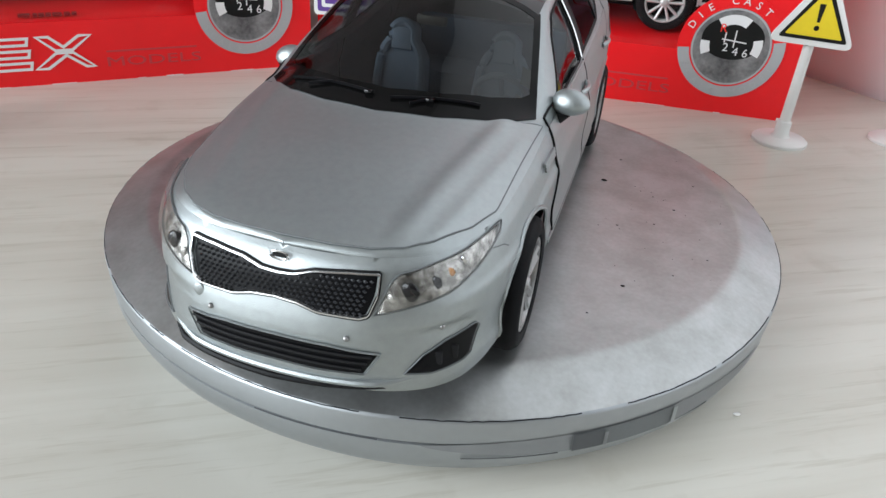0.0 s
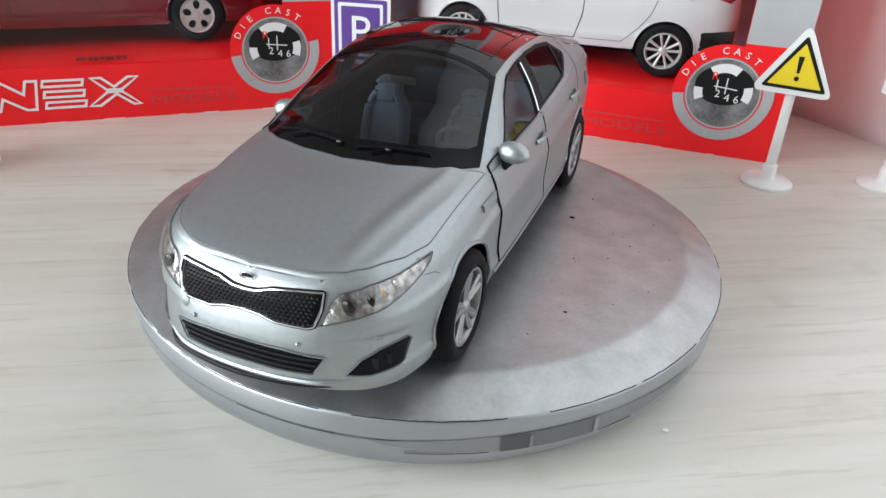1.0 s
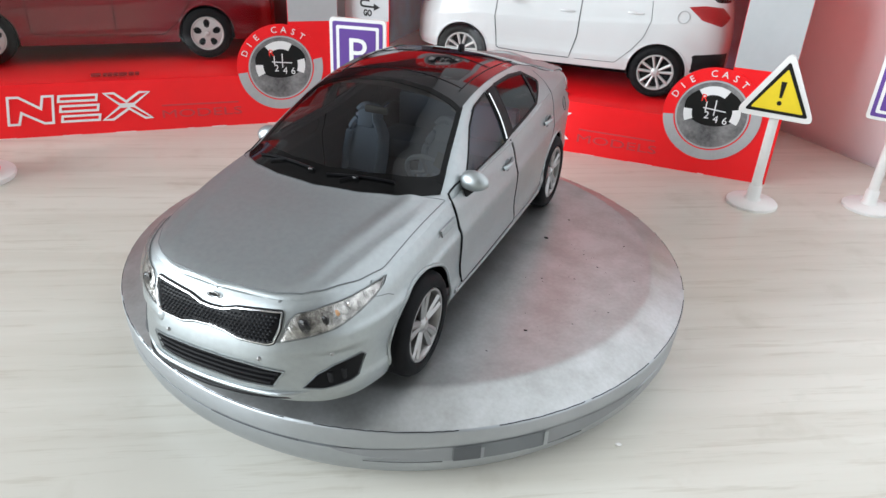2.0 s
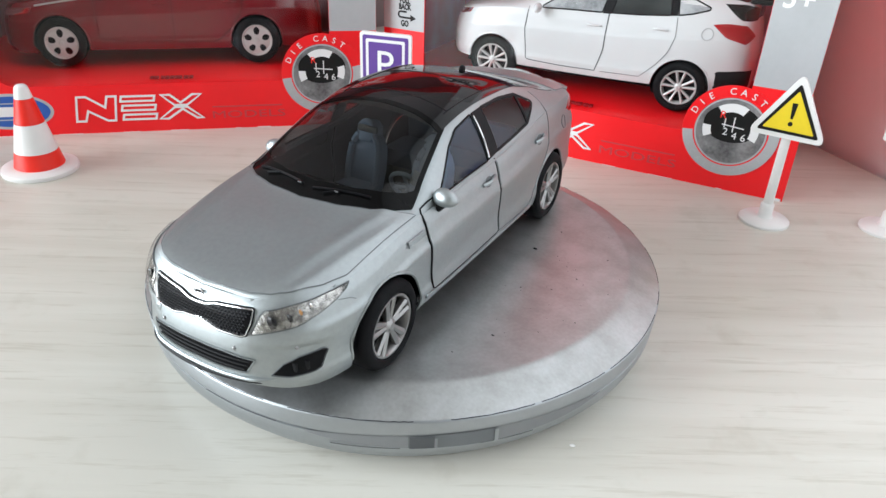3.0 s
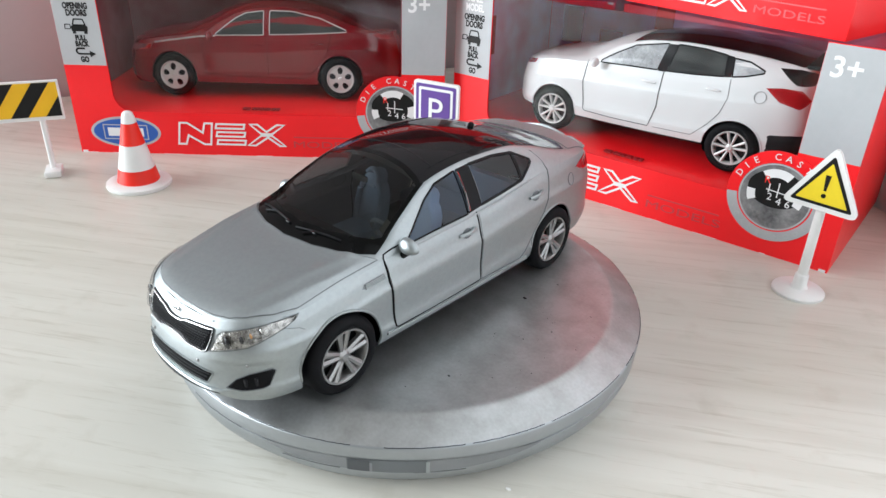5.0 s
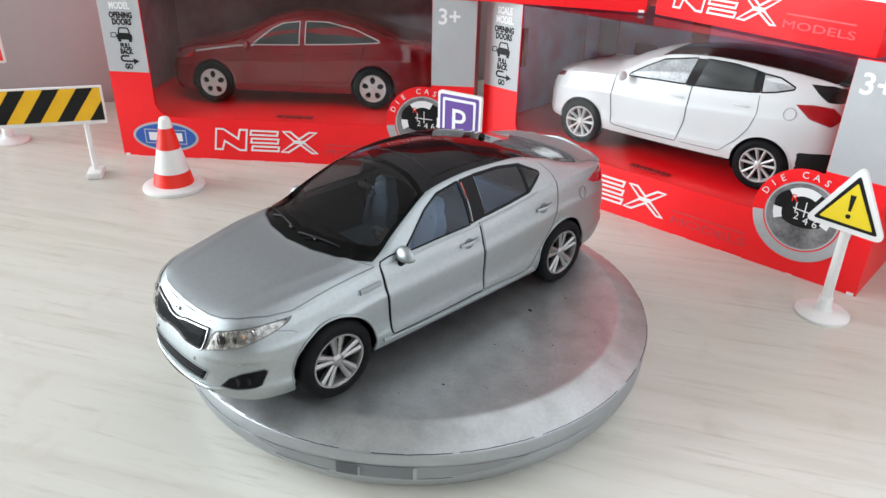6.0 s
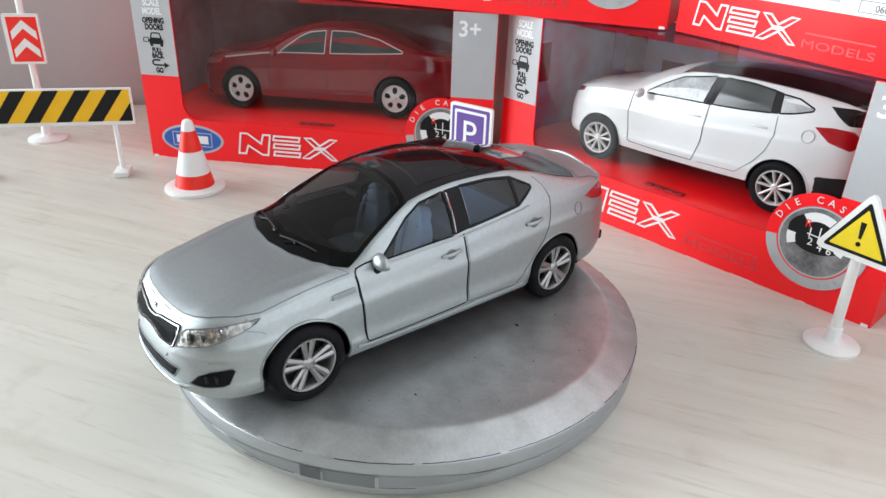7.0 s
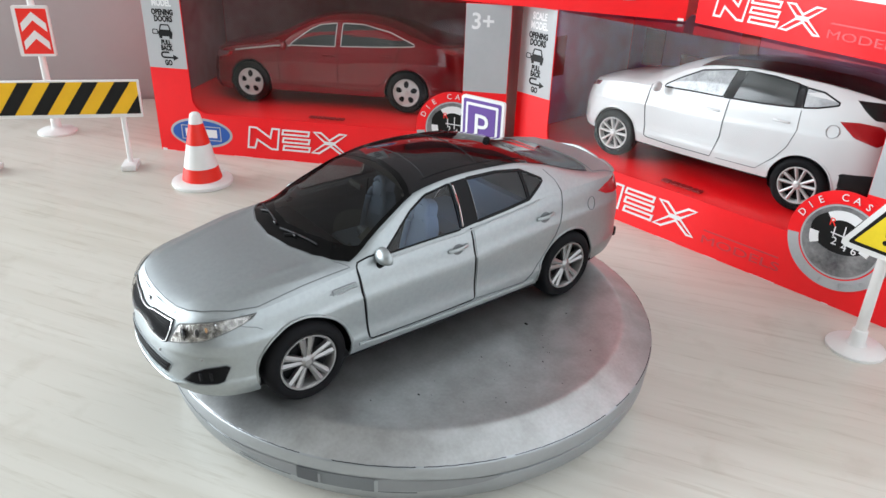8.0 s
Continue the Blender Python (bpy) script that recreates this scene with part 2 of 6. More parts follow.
def smooth_curve(keys):
    """A smooth function through (t, value) keys (monotone cubic, tabulated)."""
    xs = [k[0] for k in keys]
    ys = [k[1] for k in keys]
    n = len(xs)
    d = [(ys[i + 1] - ys[i]) / (xs[i + 1] - xs[i]) for i in range(n - 1)]
    m = [d[0]] + [0 if d[i - 1] * d[i] <= 0 else 2 * d[i - 1] * d[i] / (d[i - 1] + d[i]) for i in range(1, n - 1)] + [d[-1]]
    table = []
    count = 600
    for k in range(count + 1):
        x = xs[0] + (xs[-1] - xs[0]) * k / count
        i = min(n - 2, max(q for q in range(n) if xs[q] <= x + 1e-9))
        h = xs[i + 1] - xs[i]
        t = (x - xs[i]) / h
        table.append(ys[i] * (1 + 2 * t) * (1 - t) ** 2 + h * m[i] * t * (1 - t) ** 2 + ys[i + 1] * t * t * (3 - 2 * t) + h * m[i + 1] * t * t * (t - 1))
    x0, scale = xs[0], count / (xs[-1] - xs[0])

    def f(x):
        u = (x - x0) * scale
        if u <= 0:
            return table[0]
        if u >= count:
            return table[count]
        k = int(u)
        return table[k] + (table[k + 1] - table[k]) * (u - k)

    return f


# ---- room and table ----
def wall_run(name, a, d, length, z0, z1, inward, hole=None, paint=None):
    """A wall 0.1 m thick from point a along d; hole = (s0, s1, z0, z1)."""
    bm = bmesh.new()
    m = Matrix.Identity(4)
    m.col[0][:3], m.col[1][:3], m.col[2][:3] = d, -inward, (0, 0, 1)
    m.translation = a
    spans = [(0, length, z0, z1)]
    if hole:
        s0, s1, h0, h1 = hole
        spans = [(0, s0, z0, z1), (s1, length, z0, z1), (s0, s1, z0, h0), (s0, s1, h1, z1)]
    for s in spans:
        block(bm, s[0], s[1], 0, 0.1, s[2], s[3])
    bmesh.ops.transform(bm, matrix=m, verts=bm.verts[:])
    bmesh.ops.recalc_face_normals(bm, faces=bm.faces[:])
    return tagged(part(name, bm, paint or M_WALL, None), "plain painted wall round the desk", "wall", kind="structure")


IN_L = Vector((0.91, -0.42, 0)).normalized()
IN_R = Vector((-0.64, -0.77, 0)).normalized()
# alcove walls meeting behind boxes; west one darkened for shade, cut short for light
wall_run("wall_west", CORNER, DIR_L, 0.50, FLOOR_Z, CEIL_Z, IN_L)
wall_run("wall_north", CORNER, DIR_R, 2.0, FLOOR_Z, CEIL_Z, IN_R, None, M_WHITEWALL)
# unseen room added around, with its window; east and south walls darkened for reflections
AX = Vector((0.862, 0.507, 0)).normalized()
AY = Vector((-AX.y, AX.x, 0))
ROOM = (-2.2, 2.1, -2.3, 1.5)
WIN = (0.45, 2.75, -0.1, 1.6)


def room_point(a, c):
    return AX * a + AY * c


wall_run("wall_window", room_point(ROOM[0], ROOM[2]), AY, ROOM[3] - ROOM[2], FLOOR_Z, CEIL_Z, AX, WIN)
wall_run("wall_east", room_point(ROOM[1], ROOM[2]), AY, ROOM[3] - ROOM[2], FLOOR_Z, CEIL_Z, -AX, None, M_DARKWALL)
wall_run("wall_south", room_point(ROOM[0], ROOM[2]), AX, ROOM[1] - ROOM[0], FLOOR_Z, CEIL_Z, AY, None, M_FARWALL)
wall_run("wall_back", room_point(ROOM[0], ROOM[3]), AX, ROOM[1] - ROOM[0], FLOOR_Z, CEIL_Z, -AY)


def room_slab(name, z0, z1, material, label, category):
    bm = bmesh.new()
    prism(bm, [tuple(room_point(a, c)[:2]) for a, c in ((ROOM[0] - 0.2, ROOM[2] - 0.2), (ROOM[1] + 0.2, ROOM[2] - 0.2), (ROOM[1] + 0.2, ROOM[3] + 0.2), (ROOM[0] - 0.2, ROOM[3] + 0.2))], z0, z1)
    bmesh.ops.recalc_face_normals(bm, faces=bm.faces[:])
    return tagged(part(name, bm, material, None), label, category, kind="structure")


room_slab("floor", FLOOR_Z - 0.05, FLOOR_Z, M_FLOOR, "brown wooden floor under the desk", "floor")
room_slab("ceiling", CEIL_Z, CEIL_Z + 0.05, M_CEIL, "plain brownish painted ceiling", "ceiling")
desk = thing("desk", Matrix.Identity(4), "pale whitewashed wood-grain desk top against the walls", "desk")
bm = bmesh.new()
o = CORNER + (DIR_L + DIR_R) * 0.004
pts = [o, o + DIR_L * 0.9, o + DIR_L * 0.9 + DIR_R * 1.2, o + DIR_R * 1.2]
prism(bm, [(p.x, p.y) for p in pts], -0.03, 0.0)
bmesh.ops.recalc_face_normals(bm, faces=bm.faces[:])
part("tabletop", bm, M_TABLE, desk)
for a, b in ((0.06, 0.06), (0.85, 0.06), (0.06, 1.15), (0.85, 1.15)):
    q = o + DIR_L * a + DIR_R * b
    bm = bmesh.new()
    block(bm, q.x - 0.025, q.x + 0.025, q.y - 0.025, q.y + 0.025, FLOOR_Z, -0.03, 0.003)
    part("leg", bm, M_WALL, desk)

# daylight in the window opening
lamp = bpy.data.lights.new("window_light", "AREA")
lamp.shape, lamp.size, lamp.size_y, lamp.energy, lamp.color = "RECTANGLE", WIN[1] - WIN[0], WIN[3] - WIN[2], 138, (0.86, 0.94, 1.0)
m = Matrix.Identity(4)
m.col[0][:3], m.col[1][:3], m.col[2][:3] = AY, (-AX).cross(AY), -AX
m.translation = room_point(ROOM[0] - 0.02, ROOM[2] + (WIN[0] + WIN[1]) / 2) + Vector((0, 0, (WIN[2] + WIN[3]) / 2))
new("window_light", lamp).matrix_world = m

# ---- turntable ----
# darker copy of the base silver, with recess shade put into its colour
M_RECESS = stuff("shaded_silver", (0.26, 0.27, 0.28), 0.45, metal=0.6, vary=0.06, scale=80)
M_GAP = stuff("dark_grey_plastic", (0.07, 0.075, 0.08), 0.5, vary=0.06, scale=150)
DISC = Vector((-0.0009, 0.0059, 0.0))
DISC_R, DISC_TOP = 0.0590, 0.0158
turntable = thing("turntable", Matrix.Translation(DISC), "round silver display turntable standing on the desk, worn rim", "turntable")
plate = part("plate", lathe(bmesh.new(), [(0, 0.0157), (0.0515, 0.0158), (0.0522, 0.01578), (0.0527, 0.01565), (0.0532, 0.01545), (0.0588, 0.0132), (0.0592, 0.0130)], 192), M_DISC, turntable)
part("plate_side", lathe(bmesh.new(), [(0.0591, 0.01302), (0.0594, 0.0128), (0.0595, 0.0125), (0.0593, 0.0091), (0.0589, 0.0089), (0.052, 0.0089)], 192), M_RIM, plate)
base = part("base", lathe(bmesh.new(), [(0, 0.0087), (0.0588, 0.0087), (0.0592, 0.0085), (0.0591, 0.0065), (0.0584, 0.0046), (0.0571, 0.0029), (0.0557, 0.0012), (0.0545, 0.0), (0, 0.0)], 192), M_RIM, turntable)


def strip(a0, a1, f0, f1, r, n=60):
    """A curved strip on the flank of the turntable between two height lines."""
    g = [[], []]
    for i in range(n + 1):
        t = i / n
        a = radians(a0 + (a1 - a0) * t)
        for row, z in ((g[0], f0(t)), (g[1], f1(t))):
            row.append((r(z) * math.cos(a), r(z) * math.sin(a), z))
    return sheet(bmesh.new(), g)


def recess_top(t):
    return 0.0087 + 0.0012 * math.sin(math.pi * t) ** 0.8


def recess_foot(t):
    return 0.0087 - 0.0020 * math.sin(math.pi * t) ** 0.6


def slot_share(a):
    return (a + 75) / 57


# recess is a strip on the flank; its shade lies in the colour
facet = part("recess", strip(-75, -18, recess_foot, recess_top, lambda z: 0.0594), M_RECESS, base, "flank panel in darker silver, its recess shade put into the colour")
A0, A1 = slot_share(-56.6), slot_share(-41.5)
slot = part("switch_slot", strip(-56.6, -41.5, lambda t: recess_foot(A0 + (A1 - A0) * t) + 0.0001, lambda t: recess_top(A0 + (A1 - A0) * t) - 0.0001, lambda z: 0.0595), M_SLOT, base, "grey plastic switch panel")
part("slot_gap", strip(-56.4, -52.2, lambda t: 0.0069, lambda t: 0.0096, lambda z: 0.0596, 8), M_GAP, slot, "dark switch gap")
part("rib", strip(-41.7, -41.0, lambda t: 0.0069, lambda t: 0.0096, lambda z: 0.0597, 4), M_RIM, slot)
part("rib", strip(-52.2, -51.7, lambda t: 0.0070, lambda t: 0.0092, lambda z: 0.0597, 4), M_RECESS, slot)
# worn seam under the recess
for a0, a1, z in ((-96, -78, 0.0088), (-70, -57, 0.0067), (-44, -32, 0.0066)):
    part("seam", tube(bmesh.new(), [(0.0593 * math.cos(radians(k)), 0.0593 * math.sin(radians(k)), z) for k in np.arange(a0, a1, 2.0)], 0.00008, 5), M_GAP, base)
rng = random.Random(4)
a = -200.0
while a < 150:
    ln = rng.uniform(3, 26)
    pts = [(0.0593 * math.cos(radians(a + k)), 0.0593 * math.sin(radians(a + k)), 0.01290 + rng.uniform(-0.00008, 0.00004)) for k in np.arange(0, ln, 0.8)]
    if len(pts) > 2:
        part("worn_edge", tube(bmesh.new(), pts, rng.uniform(0.00004, 0.0001), 5), M_BLACK, plate)
    a += ln + rng.uniform(0.4, 7)
# grit on the plate
grit = [(0.034, -0.017, 0.00022), (0.0265, 0.0195, 0.00035), (0.040, 0.012, 0.00016), (0.046, -0.004, 0.00012), (0.037, 0.005, 0.00012), (0.043, 0.024, 0.00014), (0.031, 0.002, 0.00013), (0.036, 0.016, 0.0001), (0.048, 0.010, 0.0001), (0.030, -0.026, 0.00012), (0.041, -0.011, 0.0001), (0.0285, 0.031, 0.00016)]
grit += [(rng.gauss(0.036, 0.006), rng.gauss(0.008, 0.012), rng.uniform(0.00003, 0.00008)) for _ in range(34)]
for x, y, r in grit:
    bm = bmesh.new()
    bmesh.ops.create_icosphere(bm, subdivisions=2, radius=r)
    for v in bm.verts:
        v.co = Vector((v.co.x * 1.6, v.co.y * 0.8, v.co.z * 0.5)) * (1 + 0.25 * noise.noise(v.co * 9000))
        v.co += Vector((x - DISC.x, y - DISC.y, DISC_TOP + r * 0.2))
    part("speck", bm, M_BLACK, plate)

# ---- car ----
M_MESH = stuff("gloss_black_mesh", (0.01, 0.011, 0.014), 0.32, vary=0.2, scale=300)
M_AMBERLENS = stuff("amber_lens", (0.42, 0.2, 0.07), 0.15, vary=0.1, scale=300, coat=0.6)
MM = 0.001
WIDE = 0.955  # narrows the car to fit its outline in the camera's view
SEDAN = dict(
    plan=[(0, -60.0), (6, -59.7), (11.5, -58.6), (16.2, -56.2), (19.4, -52.8), (21.3, -48.6), (22.4, -44), (23.2, -36), (23.6, -25), (23.7, -10), (23.7, 10), (23.6, 25), (23.3, 36), (22.6, 46), (21.4, 53), (19, 58.2), (15, 61.5), (9, 63.4), (0, 64.2)],
    top=[(-60.0, 20.9), (-57, 21.0), (-50, 21.4), (-44, 21.9), (-36, 23.1), (-25, 24.7), (-15, 25.4), (4, 26.0), (24, 28.0), (33, 28.5), (45, 28.4), (57, 27.4), (64.2, 26.6)],
    low=[(-60.0, 6.0), (-55, 5.3), (-50, 5.0), (-45, 5.2), (-24, 6.3), (0, 6.3), (50, 6.6), (64, 8.0)],
    rail_w=[(-57.7, 12), (-50, 15.6), (-40, 17.8), (-31, 19.4), (-24, 20.0), (-15, 18.2), (-7, 16.4), (0, 15.7), (15, 15.4), (28, 15.8), (36, 16.8), (45, 18), (55, 17.5), (63, 12)],
    rail_z=[(-57.4, 21.0), (-50, 22.6), (-40, 24.2), (-31, 25.3), (-24, 26.0), (-15, 30.5), (-7, 34.3), (0, 35.9), (8, 36.5), (21, 36.0), (32, 33.8), (41, 30.8), (48, 29.2), (58, 28.1), (63, 27.2)],
    mid_z=[(-57.4, 21.0), (-56.2, 21.7), (-50, 23.5), (-42, 25.3), (-32, 26.95), (-22, 31.0), (-13, 34.9), (-5, 37.1), (3, 38.1), (12, 38.3), (22, 37.4), (30, 35.8), (38, 33.3), (46, 30.6), (50, 29.7), (58, 29.1), (62.5, 28.0)],
    hollow=0.6, axles=(-36.05, 36.05), hub_z=8.7, arch=9.9, tyre=8.7, rim=6.15)


class Shell:
    """Body surface of a model car: a side band swept round the plan and an upper skin of cross sections. Millimetres."""

    def __init__(self, c):
        self.c = c
        pl = [Vector((x, y)) for x, y in c["plan"]]
        ext = [Vector((-pl[1].x, pl[1].y))] + pl + [Vector((-pl[-2].x, pl[-2].y))]
        self.out = []
        for i in range(1, len(ext) - 2):
            p0, p1, p2, p3 = ext[i - 1:i + 3]
            for k in range(8):
                t = k / 8
                self.out.append(0.5 * ((2 * p1) + (p2 - p0) * t + (2 * p0 - 5 * p1 + 4 * p2 - p3) * t * t + (3 * p1 - p0 - 3 * p2 + p3) * t ** 3))
        self.out.append(pl[-1])
        self.norm = []
        n = len(self.out)
        for i in range(n):
            d = self.out[min(n - 1, i + 1)] - self.out[max(0, i - 1)]
            self.norm.append(Vector((d.y, -d.x)).normalized())
        self.norm[0], self.norm[-1] = Vector((0, -1)), Vector((0, 1))
        self.topz, self.lowz = smooth_curve(c["top"]), smooth_curve(c["low"])
        self.rw, self.rz, self.mz = smooth_curve(c["rail_w"]), smooth_curve(c["rail_z"]), smooth_curve(c["mid_z"])
        self.rows = 22
        self.band = [[self.band_point(i, v / self.rows) for i in range(n)] for v in range(self.rows + 1)]
        self.rowy = [np.array([p.y for p in r]) for r in self.band]
        self.rowx = [np.array([p.x for p in r]) for r in self.band]
        edge = self.band[-1]
        self.edge_y = np.array([p.y for p in edge])
        self.edge_x = np.array([p.x for p in edge])
        self.edge_z = np.array([p.z for p in edge])

    def inset(self, v, ends):
        """How far the skin lies inside the widest outline at the height share v; ends is 1 at nose and tail."""
        keys = self.c.get("inset_side", [(0, 1.2), (0.1, 0.45), (0.19, 0.1), (0.25, 0.42), (0.36, 0.5), (0.55, 0.25), (0.69, 0.2), (0.745, 0.75), (0.9, 1.45), (1, 2.3)])
        keyn = self.c.get("inset_nose", [(0, 0.6), (0.1, 0.0), (0.45, 0.0), (0.55, 0.25), (0.8, 1.2), (0.95, 2.2), (1, 3.0)])
        a = np.interp(v, [k[0] for k in keys], [k[1] for k in keys])
        b = np.interp(v, [k[0] for k in keyn], [k[1] for k in keyn])
        return a + (b - a) * ends

    def band_point(self, i, v):
        p, q = self.out[i], self.norm[i]
        z0, z1 = self.lowz(p.y), self.topz(p.y)
        ends = abs(q.y) ** 1.2
        w = p - q * self.inset(v, ends)
        if p.y < 0:
            # hollow under a crease round the corner of the front bumper
            corner = max(0.0, 1 - ((ends - 0.62) / 0.36) ** 2)
            w += -q * self.c.get("hollow", 0.0) * corner * max(0.0, min(1.0, (0.56 - v) / 0.05, (v - 0.22) / 0.26))
        if abs(p.x) < 1e-6:
            w.x = 0.0
        return Vector((w.x, w.y, z0 + (z1 - z0) * v))

    def side_x(self, y, z):
        """Half width of the side band at (y, z)."""
        v = min(1, max(0, (z - self.lowz(y)) / (self.topz(y) - self.lowz(y))))
        k = min(self.rows - 1, int(v * self.rows))
        f = v * self.rows - k
        xs = []
        for r in (k, k + 1):
            xs.append(float(np.interp(y, self.rowy[r], self.rowx[r])))
        return xs[0] * (1 - f) + xs[1] * f

    def wrap(self, s, z):
        """A point of the side band at the place s along the plan (0 nose, out to the tail) and height z."""
        s = min(len(self.out) - 1.001, max(0.0, abs(s)))
        i = int(s)
        a, b = self.out[i], self.out[i + 1]
        y = a.y + (b.y - a.y) * (s - i)
        v = min(1, max(0, (z - self.lowz(y)) / (self.topz(y) - self.lowz(y))))
        return self.band_point(i, v).lerp(self.band_point(i + 1, v), s - i)

    def nose(self, u, z):
        """The band in front, signed: u is minus or plus the place along the plan."""
        p = self.wrap(abs(u), z)
        return Vector((p.x if u >= 0 else -p.x, p.y, p.z))

    def at_x(self, x):
        """Place along the plan at which the nose is x wide."""
        half = [(p.x, i) for i, p in enumerate(self.out) if p.y < -20]
        return math.copysign(np.interp(abs(x), [h[0] for h in half], [h[1] for h in half]), x)

    def at_y(self, y):
        return np.interp(y, [p.y for p in self.out], list(range(len(self.out))))

    def section(self, y):
        ex, ez = np.interp(y, self.edge_y, self.edge_x), np.interp(y, self.edge_y, self.edge_z)
        rw, rz, mz = max(0.05, min(self.rw(y), ex * 0.9)), self.rz(y), self.mz(y)
        return ex, ez, rw, max(rz, ez), max(mz, ez)

    def upper(self, y, q):
        """The upper skin: q 0 to 1 from shoulder to roof rail, 1 to 2 from the rail to the middle."""
        ex, ez, rw, rz, mz = self.section(y)
        if q <= 1:
            bow = 0.5 * math.sin(math.pi * q) * min(1, (rz - ez) / 6)
            return Vector((ex + (rw - ex) * q + bow, y, ez + (rz - ez) * q + bow * 0.4))
        t = q - 1
        return Vector((rw * (1 - t), y, rz + (mz - rz) * (1 - (1 - t) ** 2.2)))

    def skin(self, y, z):
        """A point of the side of the car at (y, z): band or side of the cabin."""
        ex, ez, rw, rz, mz = self.section(y)
        if z <= ez or rz - ez < 0.5:
            return Vector((self.side_x(y, min(z, ez)), y, min(z, ez)))
        q = min(1.0, (z - ez) / (rz - ez))
        p = self.upper(y, q)
        return Vector((p.x, y, z))

    def roof(self, x, y):
        """A point of the upper skin above (x, y)."""
        ex, ez, rw, rz, mz = self.section(y)
        ax = abs(x)
        if ax <= rw:
            p = self.upper(y, 2 - ax / rw)
        else:
            p = self.upper(y, max(0.0, 1 - (ax - rw) / max(1e-6, ex - rw)))
        return Vector((x, y, p.z))


def in_ruled(y, z, lo, hi):
    a = np.interp(y, [p[0] for p in lo], [p[1] for p in lo])
    b = np.interp(y, [p[0] for p in hi], [p[1] for p in hi])
    return max(lo[0][0], hi[0][0]) <= y <= min(lo[-1][0], hi[-1][0]) and a < z < b


def resample(poly, n):
    p = [Vector((*q, 0)) if len(q) == 2 else Vector(q) for q in poly]
    d = [0.0]
    for a, b in zip(p, p[1:]):
        d.append(d[-1] + (b - a).length)
    out = []
    for i in range(n + 1):
        t = d[-1] * i / n
        out.append(tuple(np.interp(t, d, [q[k] for q in p]) for k in range(len(poly[0]))))
    return out


def ruled(fn, lo, hi, n, m, lift):
    """Points over the patch between two lines in (y, z) or (x, y), lifted off the skin fn."""
    a, b = resample(lo, n), resample(hi, n)
    grid = []
    for j in range(m + 1):
        row = []
        for p, q in zip(a, b):
            u, v = p[0] + (q[0] - p[0]) * j / m, p[1] + (q[1] - p[1]) * j / m
            row.append(on(fn, u, v, lift))
        grid.append(row)
    return grid


def on(fn, u, v, lift):
    e = 0.3
    c = fn(u, v)
    du, dv = fn(u + e, v) - fn(u - e, v), fn(u, v + e) - fn(u, v - e)
    n = du.cross(dv)
    if n.length < 1e-9:
        n = Vector((1, 0, 0))
    n.normalize()
    if n.dot(Vector((c.x, c.y * 0.5, max(0, c.z - 20) * 4))) < 0:
        n = -n
    return c + n * lift


def scaled(bm, mirror=False):
    for v in bm.verts:
        v.co = Vector((v.co.x * (-WIDE if mirror else WIDE), v.co.y, v.co.z)) * MM
    if mirror:
        bmesh.ops.reverse_faces(bm, faces=bm.faces[:])
    return bm


def both_sides(bm):
    """Mirror the half body across the middle and weld."""
    g = bmesh.ops.duplicate(bm, geom=bm.verts[:] + bm.edges[:] + bm.faces[:])["geom"]
    vs = [x for x in g if isinstance(x, bmesh.types.BMVert)]
    fs = [x for x in g if isinstance(x, bmesh.types.BMFace)]
    for v in vs:
        v.co.x = -v.co.x
    bmesh.ops.reverse_faces(bm, faces=fs)
    bmesh.ops.remove_doubles(bm, verts=bm.verts[:], dist=0.02)
    return bm


